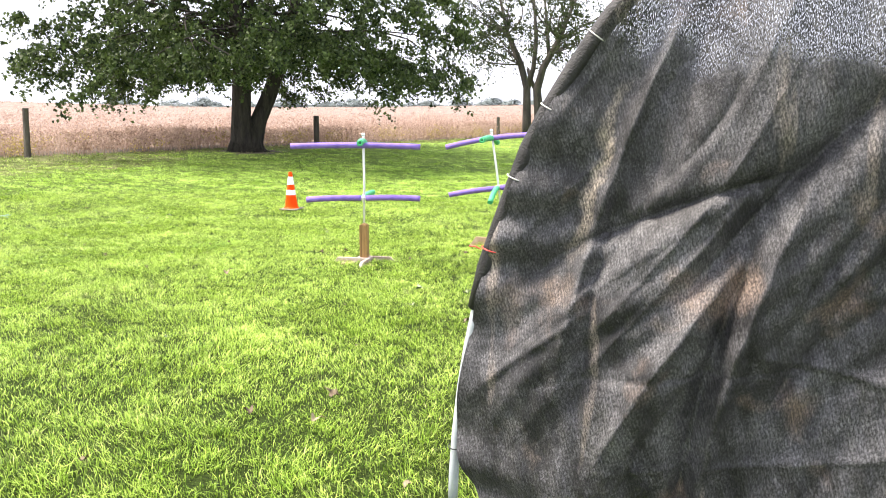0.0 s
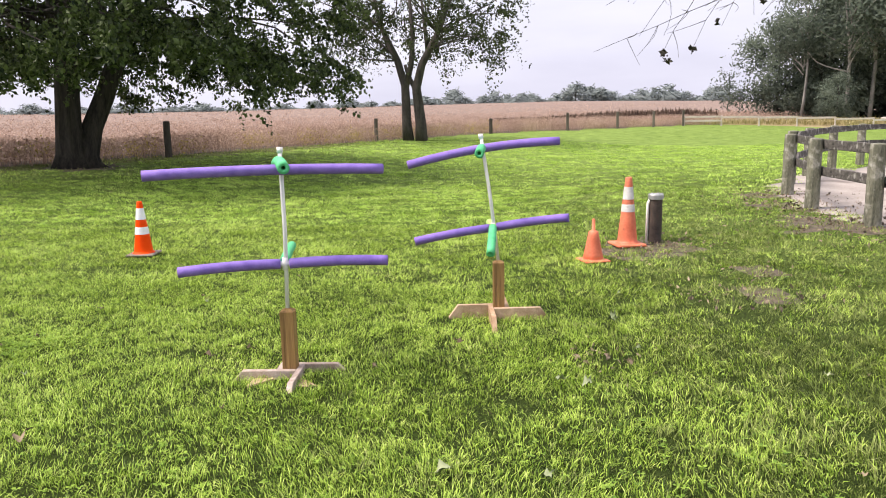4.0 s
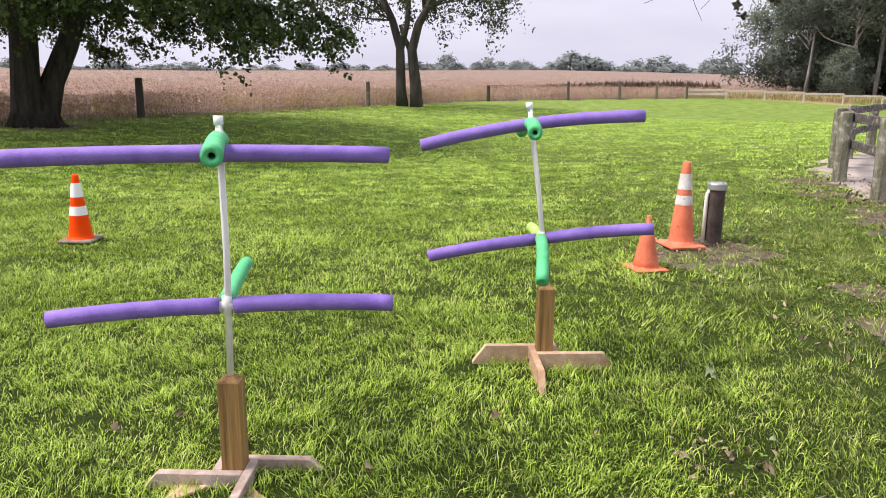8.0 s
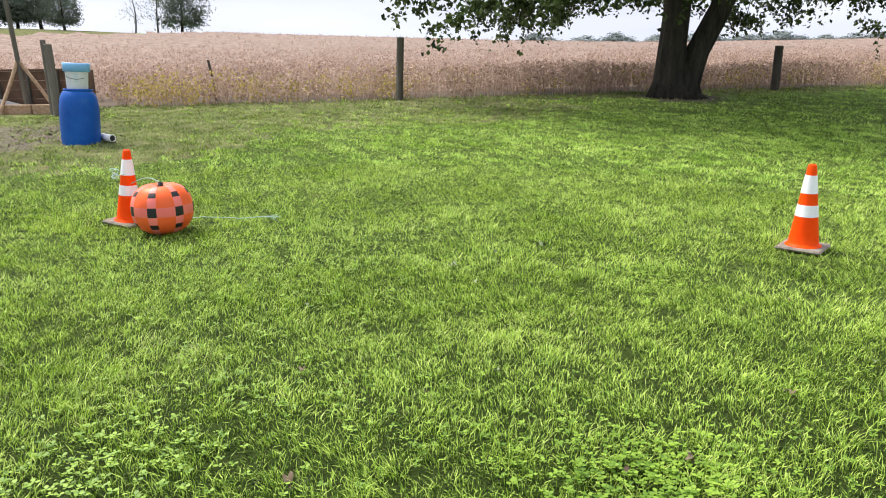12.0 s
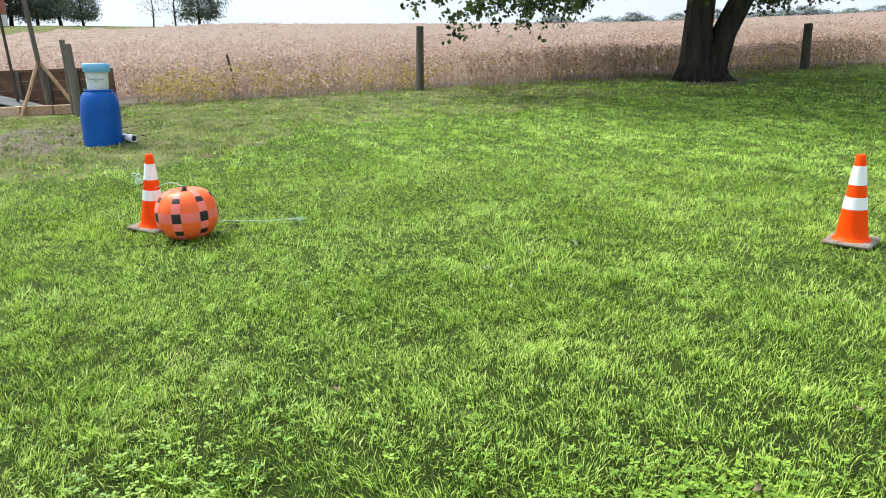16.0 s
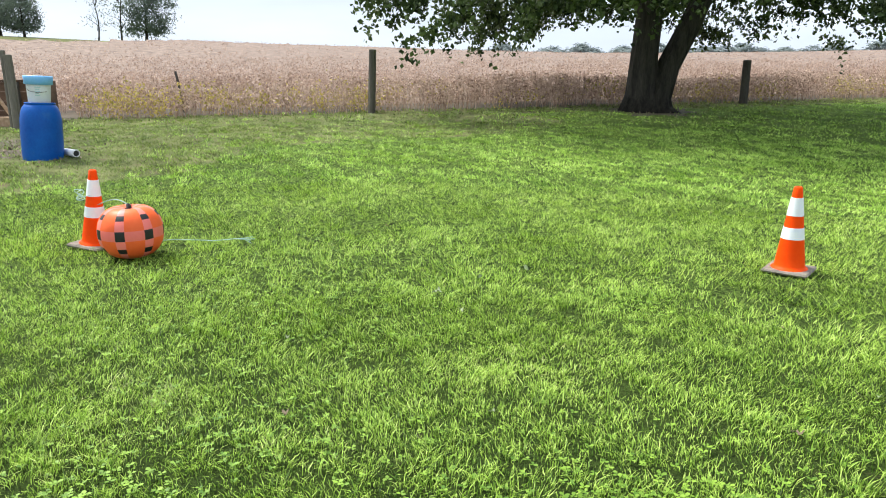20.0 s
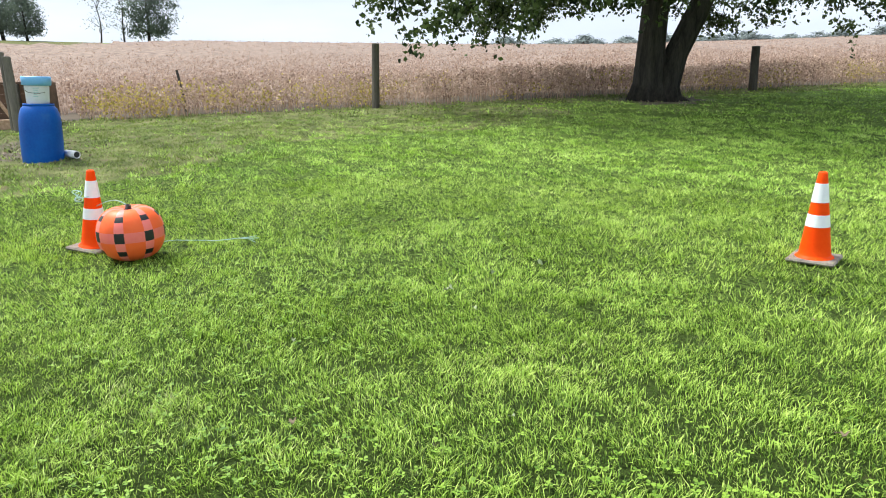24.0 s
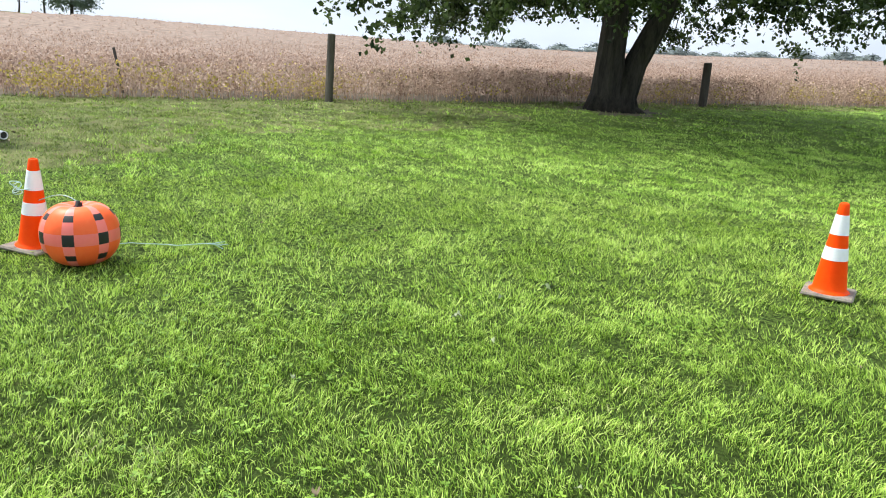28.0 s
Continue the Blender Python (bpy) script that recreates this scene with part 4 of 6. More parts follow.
def thin(shape):
    """Keeps one of the two triangles of each leaf, for foliage far off."""
    return shape[0], [shape[1][0][: len(shape[1][0]) // 2]]


def small_tree(name, label, height, width, clumps, per, spread, leaf, trunk_r, low, bark_mat=None, group="", foliage=None):
    tree = thing(name, label, "tree", pose(0, 0, 0), group)
    p, r = limb((0, 0, -0.2), (rng.normal(0, 0.3), rng.normal(0, 0.3), height * 0.8), trunk_r, trunk_r * 0.3, steps=7, wander=0.03)
    woods = [tube(p, r, 8)]
    a, rr = rng.uniform(0, 2 * np.pi, clumps), np.sqrt(rng.uniform(0.03, 1, clumps))
    u = rng.random(clumps)
    shape = np.sqrt(np.clip(1 - (2 * np.abs(u - 0.42)) ** 2.2, 0.06, 1))
    lob = 1 + 0.25 * np.sin(3 * a + 6 * u)
    c = np.stack([width * rr * lob * shape * np.cos(a), width * rr * lob * shape * np.sin(a), low + (height - low) * u], -1)
    for end in c[rng.choice(clumps, 14 if height > 11.2 else 5, replace=False)]:
        q, qr = limb((0, 0, max(0.5, end[2] * 0.7)), end, trunk_r * 0.4, 0.02, sag=0.2)
        woods.append(tube(q, qr, 5, False))
    part("trunk", joined(*woods), bark_mat or bark_grey, tree, smooth=True)
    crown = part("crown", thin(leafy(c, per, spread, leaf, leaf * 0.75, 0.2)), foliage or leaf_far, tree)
    rounded(crown, (0, 0, low + 0.35 * (height - low)))
    return tree


def placed(tree, spots):
    """Stands the first tree at the first spot and copies of it at the others."""
    for i, (x, y, size, turn, *tall) in enumerate(spots):
        m = pose(x, y, ground_at(x, y) - 0.1, 0, 0, turn)
        scale = (size, size, size * (tall[0] if tall else 1))
        if i == 0:
            home = m @ Matrix.Diagonal((*scale, 1))
        else:
            other = copy_thing(tree, m)
            other.scale = scale
    tree.matrix_basis = home


maple()
second_tree()
woods_label = "tall dense green woodland tree behind the far fence"
grp = "woods behind the paddock"
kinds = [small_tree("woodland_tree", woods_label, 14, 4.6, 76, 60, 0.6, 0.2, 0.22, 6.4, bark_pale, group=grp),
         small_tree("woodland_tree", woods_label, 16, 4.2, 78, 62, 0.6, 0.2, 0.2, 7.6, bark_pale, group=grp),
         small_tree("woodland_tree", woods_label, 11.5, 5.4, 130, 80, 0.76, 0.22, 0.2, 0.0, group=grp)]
spots = [[(24.8, 74, 0.95, 0), (29.8, 72, 1.0, 90), (35.3, 73, 1.1, 170), (42.3, 72, 1.1, 40), (49.3, 74, 1.1, 210)],
         [(21.8, 77, 0.8, 30), (27.3, 75, 1.05, 140), (32.8, 74, 1.1, 260), (38.8, 74, 1.15, 15), (46.3, 73, 1.1, 75), (54.3, 74, 1.1, 310)],
         [(21.3, 84, 0.9, 45), (26.3, 84, 1.1, 100), (31.3, 83, 1.2, 150), (36.3, 83, 1.25, 200, 0.75), (41.3, 83, 1.25, 250, 0.62), (47.3, 82, 1.25, 300, 0.62), (53.3, 82, 1.2, 350, 0.65), (28.8, 82, 1.0, 60), (39.3, 86, 1.2, 33, 0.65), (24.3, 80, 0.8, 77), (49.8, 80, 1.2, 12, 0.6), (39.8, 69, 0.6, 70), (45.3, 69, 0.5, 120), (23.3, 71, 0.35, 10)]]
for k, s in zip(kinds, spots):
    placed(k, s)
far_label = "distant hazy tree on the far side of the field"
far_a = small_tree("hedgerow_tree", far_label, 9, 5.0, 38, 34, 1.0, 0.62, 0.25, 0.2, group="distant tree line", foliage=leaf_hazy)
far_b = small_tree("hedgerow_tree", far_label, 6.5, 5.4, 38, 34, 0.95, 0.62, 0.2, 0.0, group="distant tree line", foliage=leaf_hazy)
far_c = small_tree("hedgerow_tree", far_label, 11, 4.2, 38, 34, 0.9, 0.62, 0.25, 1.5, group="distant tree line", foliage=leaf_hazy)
spots = [[], [], []]
for i in range(128):
    az = -46 + 56.5 * i / 127 + rng.normal(0, 0.35)
    d = 330 + rng.normal(0, 16)
    size = (1.05 + 0.3 * math.sin(az * 1.7) * math.sin(az * 0.61)) * rng.uniform(0.75, 1.15)
    spots[int(rng.integers(0, 3))].append((d * math.sin(radians(az)), d * math.cos(radians(az)), size, 61 * i, 0.42 if az < -12 else 0.64))
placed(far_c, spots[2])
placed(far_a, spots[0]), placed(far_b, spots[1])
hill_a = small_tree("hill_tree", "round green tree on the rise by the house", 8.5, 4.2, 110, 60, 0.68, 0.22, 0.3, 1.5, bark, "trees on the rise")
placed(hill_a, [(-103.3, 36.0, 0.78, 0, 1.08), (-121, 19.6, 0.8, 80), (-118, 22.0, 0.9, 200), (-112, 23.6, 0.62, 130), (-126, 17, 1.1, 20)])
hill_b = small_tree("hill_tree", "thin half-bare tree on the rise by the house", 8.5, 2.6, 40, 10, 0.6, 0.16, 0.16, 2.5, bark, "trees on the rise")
placed(hill_b, [(-104.2, 33.2, 0.85, 0), (-105.2, 30.6, 0.75, 90)])


# ---- fence posts along the field ----
def round_post(name, x, y, top, r, label, mat, category="fence post", lean=(0, 0), group="", sides=14):
    z = ground_at(x, y)
    post = thing(name, label, category, pose(x, y, z, lean[0], lean[1], 0), group)
    h = top - z
    p = [(0, 0, -0.15), (0.004, 0, h * 0.3), (-0.004, 0.004, h * 0.7), (0, 0, h - 0.012), (0, 0, h)]
    body = tube(p, [r * 1.06, r * 1.03, r, r * 0.98, r * 0.9], sides)
    v = body[0]
    v[:, :2] *= 1 + 0.04 * np.sin(np.arange(len(v)) * 2.3)[:, None]
    v[-1, 2] += 0.01
    part("post_body", (v, body[1]), mat, post, smooth=False)
    return post


row = "fence posts along the field"
post_label = "weathered round wooden fence post at the field's edge"
round_post("fence_post", -16.4, 10.95, 1.83, 0.085, post_label, wood_post, lean=(0, 4), group=row)
round_post("fence_post", -12.6, 20.95, 1.57, 0.11, "dark thick round fence post by the big tree", wood_dark, lean=(0, 1), group=row)
round_post("fence_post", -8.72, 32.7, 1.47, 0.085, post_label, wood_post, group=row)
round_post("fence_post", -4.5, 43.0, 1.28, 0.1, "dark round fence post at the field's edge", wood_dark, group=row)
for u in (0.35, 0.61, 0.817, 1.0):
    x, y = -4.5 + 12.7 * u, 43 + 13 * u
    round_post("fence_post", x, y, ground_at(x, y) + 1.15, 0.085, post_label, wood_post, group=row)


# ---- noodle stands ----
def noodle(start, end, bow, r=0.033, sides=18, hollow=True):
    """A foam noodle that sags towards its ends, with a hole through its core."""
    start, end = np.array(start, float), np.array(end, float)
    t = np.linspace(0, 1, 14)[:, None]
    p = start + (end - start) * t + np.array([0, 0, 1]) * bow * (1 - (2 * t - 1) ** 2)
    outer = tube(p, r, sides, False)
    inner = tube(p, r * 0.36, sides, False)
    n = len(outer[0])
    v = np.concatenate([outer[0], inner[0]])
    j = np.arange(sides)
    k = (j + 1) % sides
    last = n - sides
    ends = np.concatenate([np.stack([j, n + j, n + k, k], -1), np.stack([last + j, last + k, n + last + k, n + last + j], -1)])
    return v, [np.concatenate([outer[1][0], inner[1][0][:, ::-1] + n, ends])]


def noodle_stand(label, base, turn, arm, post_top, lean_to, top, upper, lower, greens, gussets=0, hand=-1, sink=0.0, deep=0.089):
    """A treated post on a cross of boards, with a white pipe that carries foam noodles. Places are given in the world."""
    bx, by = base
    z = ground_at(bx, by) - sink
    stand = thing("noodle_stand", label, "obstacle stand", pose(bx, by, z), "noodle stands on the lawn")
    here = lambda p: np.array(p, float) - np.array([bx, by, z])  # noqa: E731
    spin = pose(0, 0, 0, 0, 0, turn)
    s, h = 0.0445, post_top - z
    part("post", moved(joined(moved(box(0.089, 0.089, h - 0.025, 0.004), pose(0, 0, 0)), (np.array([(-s, -s, h - 0.026), (s, -s, h - 0.026), (s, s, h - 0.026), (-s, s, h - 0.026), (0, 0, h)]) * np.array([0.98, 0.98, 1]), [np.array([(0, 1, 4), (1, 2, 4), (2, 3, 4), (3, 0, 4)])])), spin), wood_new, stand, "treated pine post with a pointed top")
    outline = [(0, 0), (arm, 0), (arm, 0.012), (arm - 0.075, deep), (0, deep)]
    for i in range(4):
        part("foot_board", moved(prism(outline, 0.038), spin @ pose(0, 0, 0, 0, 0, 90 * i) @ pose(-0.045, 0.065 * hand, 0.004)), wood_old_board if gussets else wood_board, stand)
    for i in range(gussets):
        plate = [(0, 0), (0.20, 0), (0.0, 0.20)]
        part("gusset", moved(prism(plate, 0.02), spin @ pose(0, 0, 0, 0, 0, 90 * i - 90) @ pose(0.0, 0.0, 0.035) @ pose(0, 0, 0, -90, 0, 0) @ pose(0.03, 0, -0.23)), wood_board, stand, "flat pine brace")
    foot, tip = here((bx, by, post_top - 0.03)), here(top)
    along = lambda zz: foot + (tip - foot) * ((zz - z - foot[2]) / (tip[2] - foot[2]))  # noqa: E731
    part("pipe", tube([foot, foot + (tip - foot) * 0.5 + np.array([0.008, 0, 0]), tip], 0.0135, 14), pvc, stand, "white plastic pipe", True)
    way = (tip - foot) / np.linalg.norm(tip - foot)
    part("pipe_cap", tube([tip - way * 0.03, tip + way * 0.005], 0.019, 14), pvc, stand, "white pipe cap", True)
    for (a, b, zj, bow, split) in (upper, lower):
        a, b, joint = here(a), here(b), along(zj)
        if split:
            gap = (b - a) / np.linalg.norm(b - a) * 0.03
            part("noodle", noodle(a, joint - gap, 0.009), foam_purple, stand, "purple foam noodle", True)
            part("noodle", noodle(joint + gap, b, 0.009), foam_purple, stand, "purple foam noodle", True)
            part("pipe_cross", joined(tube([joint - gap * 2, joint + gap * 2], 0.019, 12), tube([joint - way * 0.04, joint + way * 0.04], 0.0195, 12)), pvc, stand, "white pipe fitting", True)
        else:
            off = np.array([0, 0.03, 0])
            mid = joint + off
            bow_up = mid[2] - (a[2] + b[2]) / 2
            part("noodle", noodle(a, b, bow_up), foam_purple, stand, "purple foam noodle", True)
    for i, (points, r) in enumerate(greens):
        p = np.array([here(q) for q in points])
        t = np.linspace(0, 1, 12)
        c = (1 - t)[:, None] ** 2 * p[0] + 2 * ((1 - t) * t)[:, None] * p[1] + t[:, None] ** 2 * p[2]
        outer, inner = tube(c, r, 18, False), tube(c, r * 0.36, 18, False)
        n = len(outer[0])
        j = np.arange(18)
        k = (j + 1) % 18
        ends = np.concatenate([np.stack([j, n + j, n + k, k], -1), np.stack([n - 18 + j, n - 18 + k, 2 * n - 18 + k, 2 * n - 18 + j], -1)])
        part("green_noodle", (np.concatenate([outer[0], inner[0]]), [np.concatenate([outer[1][0], inner[1][0][:, ::-1] + n, ends])]), foam_lime if i == 2 else foam_green, stand, "lime foam noodle" if i == 2 else "green foam noodle", True)
    return stand


noodle_stand("wooden cross stand with white pipe and purple and green foam noodles", (-0.755, 2.585), 9, 0.42, 0.45, None, (-0.76, 2.62, 1.465),
             ((-1.47, 2.22, 1.325), (-0.17, 2.88, 1.312), 1.333, 0.02, False), ((-1.36, 2.34, 0.714), (-0.12, 2.75, 0.735), 0.731, 0.0, True),
             [(((-0.50, 2.05, 1.38), (-0.76, 2.60, 1.405), (-1.02, 3.15, 1.335)), 0.034), (((-0.77, 2.62, 0.745), (-0.88, 2.95, 0.75), (-1.0, 3.3, 0.72)), 0.032)], 2, 1, 0.035)
noodle_stand("wooden cross stand with tilted pipe and purple and green foam noodles", (0.445, 4.03), 12, 0.45, 0.50, None, (0.32, 3.97, 1.49),
             ((-0.24, 3.86, 1.265), (0.92, 4.07, 1.43), 1.385, 0.04, False), ((-0.20, 3.866, 0.66), (1.0, 3.97, 0.846), 0.757, 0.0, True),
             [(((0.386, 3.42, 1.375), (0.345, 3.95, 1.43), (0.25, 4.45, 1.31)), 0.034), (((0.437, 3.60, 0.62), (0.432, 3.78, 0.762), (0.41, 3.97, 0.76)), 0.032), (((0.41, 3.97, 0.76), (0.37, 4.2, 0.765), (0.33, 4.4, 0.74)), 0.032)], sink=0.012, deep=0.115)


# ---- traffic cones ----
def traffic_cone(label, x, y, height, base, orange, bands, band_mat, turn=0, lean=(0, 0), group="traffic cones", base_mat=None, collar=0.0):
    cone = thing("traffic_cone", label, "traffic cone", pose(x, y, ground_at(x, y) + 0.012, lean[0], lean[1], turn), group)
    t = height / 0.71
    rb, rt = 0.245 / 2 * base / 0.36, 0.032 * t
    rad = lambda h: rb + (rt - rb) * (h - 0.03 * t) / (height - 0.03 * t)  # noqa: E731
    slab = box(base, base, 0.03 * t, 0.012)
    part("cone_base", slab, base_mat or cone_base_black, cone, "flat square rubber base")
    prof = [(rb * 1.18, 0.028 * t), (rb * 1.15, 0.036 * t), (rb * 1.02, 0.045 * t)]
    prof += [(rad(h), h) for h in np.linspace(0.06 * t, height - 0.012, 12)]
    prof += [(rt * 0.93, height - 0.004), (rt * 0.72, height), (rt * 0.6, height - 0.01), (rt * 0.55, height - 0.1 * t)]
    if collar:
        prof = prof[:3] + [(rad(h) * 1.12, h) for h in np.linspace(0.06 * t, height * collar, 8)]
        prof += [(rad(height * collar) * 0.8, height * collar + 0.008), (rt * 0.95, height * collar + 0.014), (rt * 0.85, height - 0.006), (rt * 0.6, height), (0.0, height)]
    part("cone_body", lathe(prof, 28), orange, cone, smooth=True)
    for lo, hi in bands:
        lo, hi = lo * height, hi * height
        part("reflective_band", lathe([(rad(lo), lo), (rad(lo) + 0.0025, lo + 0.001), (rad(hi) + 0.0025, hi - 0.001), (rad(hi), hi)], 40), band_mat, cone, "white reflective band")
    return cone


two_bands = ((0.395, 0.53), (0.665, 0.875))
traffic_cone("bright orange traffic cone with two white bands on the lawn", -4.60, 6.92, 0.71, 0.36, cone_orange, two_bands, cone_white, 12)
traffic_cone("bright orange traffic cone with white bands beside the inflatable pumpkin", -9.10, 2.74, 0.71, 0.36, cone_orange, two_bands, cone_white, 30, (0, 5))
traffic_cone("large faded orange traffic cone with scuffed bands by the pipe", 1.64, 7.44, 0.84, 0.36, cone_faded, ((0.50, 0.61), (0.68, 0.86)), cone_white_old, 20, base_mat=cone_faded)
traffic_cone("small faded plain orange traffic cone", 1.22, 6.45, 0.47, 0.30, cone_faded, (), cone_white_old, 25, base_mat=cone_faded, collar=0.70)


# ---- well pipe and its marker ----
def well_pipe(x, y):
    z = ground_at(x, y)
    ob = thing("well_pipe", "dark steel well casing with a grey cap in bare soil", "well pipe", pose(x, y, z))
    part("casing", lathe([(0, -0.1), (0.082, -0.1), (0.082, 0.55), (0.0, 0.55)], 24), pipe_dark, ob, smooth=False)
    part("cap", lathe([(0.094, 0.545), (0.096, 0.552), (0.096, 0.60), (0.088, 0.612), (0.0, 0.615)], 24), cap_grey, ob, "grey metal well cap")
    for a in range(0, 360, 60):
        part("bolt", moved(lathe([(0.009, 0), (0.009, 0.012), (0, 0.013)], 6), pose(0.075 * math.cos(radians(a)), 0.075 * math.sin(radians(a)), 0.612)), cap_grey, ob)
    part("conduit", tube([(-0.10, -0.03, -0.1), (-0.10, -0.03, 0.42), (-0.095, -0.03, 0.5), (-0.07, -0.02, 0.55)], 0.018, 10), pvc, ob, "white conduit", True)


pipe_dark = material("rusty_steel", (0.025, 0.02, 0.018), (0.10, 0.075, 0.06), 7, 0.8, 0.3, 60)
cap_grey = material("galvanised_grey", (0.30, 0.31, 0.32), (0.48, 0.49, 0.50), 9, 0.5, 0.1, 60, 0.6)
well_pipe(1.99, 7.72)


# ---- inflatable pumpkin ----
plaid_orange = material("orange_vinyl", (0.96, 0.125, 0.03), (0.99, 0.165, 0.045), 3, 0.45, 0, 30, gloss=0.25)
plaid_pink = material("pinkish_orange_vinyl", (0.98, 0.20, 0.17), (0.99, 0.26, 0.22), 3, 0.45, 0, 30, gloss=0.25)
plaid_red = material("dull_red_vinyl", (0.88, 0.16, 0.13), (0.93, 0.20, 0.17), 3, 0.45, 0, 30)
plaid_black = material("black_vinyl", (0.008, 0.008, 0.009), (0.02, 0.02, 0.022), 3, 0.5, 0, 30)
string_mat = material("pale_string", (0.34, 0.52, 0.52), (0.55, 0.72, 0.70), 10, 0.8, 0, 40)


def pumpkin(x, y):
    z = ground_at(x, y)
    ob = thing("inflatable_pumpkin", "inflated orange and black plaid vinyl pumpkin tied with string", "inflatable", pose(x, y, z, 0, 0, 6))
    rows, cols = 40, 63
    th = np.linspace(0.06, np.pi - 0.02, rows)
    ph = np.linspace(0, 2 * np.pi, cols, endpoint=False)
    T, P = np.meshgrid(th, ph, indexing="ij")
    lobes = 1 - 0.02 * (1 - np.abs(np.cos(3.5 * P))) ** 2 * np.sin(T)
    r = 0.273 * np.sin(T) ** 0.74 * lobes
    h = 0.235 * np.sign(np.cos(T)) * np.abs(np.cos(T)) ** 0.92
    dip = 0.035 * np.exp(-(np.sin(T) / 0.28) ** 2) * (T < 1)
    v = np.stack([r * np.cos(P), r * np.sin(P), 0.235 + h - dip], -1).reshape(-1, 3)
    i, j = np.meshgrid(np.arange(rows - 1), np.arange(cols), indexing="ij")
    k = (j + 1) % cols
    f = np.stack([i * cols + j, (i + 1) * cols + j, (i + 1) * cols + k, i * cols + k], -1).reshape(-1, 4)
    ii, jj = i.ravel(), j.ravel()
    stripe = (jj % 9) < 3
    middle = (ii >= 17) & (ii <= 20)
    band = middle | ((ii >= 9) & (ii <= 11)) | ((ii >= 25) & (ii <= 27))
    which = np.where(stripe & band, 3, np.where(middle, 2, np.where(stripe, 1, 0)))
    body = part("body", (v, [f]), plaid_orange, ob, smooth=True)
    for m in (plaid_pink, plaid_red, plaid_black):
        body.data.materials.append(m)
    body.data.polygons.foreach_set("material_index", which.astype(np.int32))
    part("valve", moved(joined(lathe([(0, 0), (0.03, 0), (0.034, 0.012), (0.02, 0.02), (0.016, 0.05), (0, 0.055)], 14), tube([(0.02, 0, 0.03), (0.04, 0.01, 0.045), (0.05, 0, 0.03)], 0.006, 6)), pose(0, 0, 0.425)), plaid_black, ob, "dark valve stem", True)
    return z


PUMP = (-8.53, 2.89)
pz = pumpkin(*PUMP)
cord = thing("cord", "pale blue cord tied from pumpkin to traffic cone", "cord", pose(0, 0, 0))
sag = np.linspace(0, 1, 15)
line = np.array([PUMP[0], PUMP[1], pz + 0.46]) * (1 - sag)[:, None] + np.array([-9.03, 2.76, pz + 0.40]) * sag[:, None]
line[:, 2] += 0.075 * np.sin(np.pi * sag) ** 0.8 * (1 - 0.6 * sag)
wrap = [(-9.10 + 0.085 * math.cos(q), 2.74 + 0.085 * math.sin(q), pz + 0.43 + 0.012 * q) for q in np.linspace(0.3, 9.0, 40)]
part("strand", tube(line, 0.0035, 6), string_mat, cord, smooth=True)
part("wrapping", tube(wrap, 0.0035, 6), string_mat, cord, smooth=True)
knot = [(-9.12 + 0.05 * math.sin(1.9 * q) - 0.02, 2.66 + 0.03 * math.cos(2.7 * q), pz + 0.50 + 0.045 * math.sin(1.3 * q + 1)) for q in np.linspace(0, 9, 50)]
part("knot", tube(knot, 0.0035, 5), string_mat, cord)
tail = [(-8.72 + 0.055 * i, 3.22 + 0.075 * i + 0.02 * math.sin(2.1 * i), ground_at(-8.72 + 0.055 * i, 3.22 + 0.075 * i) + 0.055 + 0.008 * math.sin(i)) for i in range(8)]
part("strand", tube(tail, 0.0035, 6), string_mat, cord)
part("frayed_end", joined(*[tube([tail[-1], np.array(tail[-1]) + np.array([0.05, 0.05, 0.0]) + rng.normal(0, 0.012, 3), np.array(tail[-1]) + np.array([0.13, 0.12, 0.0]) + rng.normal(0, 0.02, 3)], 0.003, 5) for _ in range(4)]), string_mat, cord)


# ---- blue barrel, bucket and drain pipe ----
def barrel(x, y):
    z = ground_at(x, y) - 0.05
    ob = thing("barrel", "tall blue plastic drum on bare soil", "barrel", pose(x, y, z - 0.03, -3.5, 0, 0) @ Matrix.Diagonal((0.945, 0.945, 1.10, 1)))
    prof = [(0, 0.0), (0.25, 0.0), (0.272, 0.012), (0.28, 0.05), (0.288, 0.14), (0.292, 0.30), (0.292, 0.46), (0.287, 0.58), (0.272, 0.67), (0.245, 0.735), (0.215, 0.765), (0.205, 0.775), (0.205, 0.795), (0.19, 0.795), (0.185, 0.78), (0, 0.775)]
    part("shell", lathe(prof, 40), barrel_blue, ob, smooth=True)
    part("rim", lathe([(0.203, 0.772), (0.214, 0.776), (0.214, 0.796), (0.203, 0.80)], 40), barrel_blue, ob, smooth=True)
    for dx in (0.11, -0.11):
        part("bung", moved(lathe([(0.03, 0), (0.03, 0.015), (0, 0.017)], 16), pose(dx, 0, 0.777)), barrel_blue, ob)
    return z


BAR = (-13.92, 3.40)
bz = barrel(*BAR)
bucket = thing("bucket", "white plastic pail with a pale blue lid on the drum", "bucket", pose(BAR[0], BAR[1] + 0.05, bz - 0.03 + 0.876, -3.5, 0, 0))
part("pail", lathe([(0, 0), (0.14, 0), (0.145, 0.01), (0.162, 0.31), (0.162, 0.33)], 32), bucket_white, bucket, smooth=True)
part("lid", lathe([(0.172, 0.25), (0.186, 0.255), (0.192, 0.36), (0.186, 0.375), (0.17, 0.37), (0, 0.365)], 32), lid_blue, bucket, "pale blue lid", True)
part("wire_handle", tube([(0.0, -0.165, 0.27), (0.10, -0.19, 0.2), (0.15, -0.15, 0.16), (0.185, -0.05, 0.14), (0.182, 0.06, 0.16)], 0.004, 6), pipe_dark, bucket, "wire handle", True)
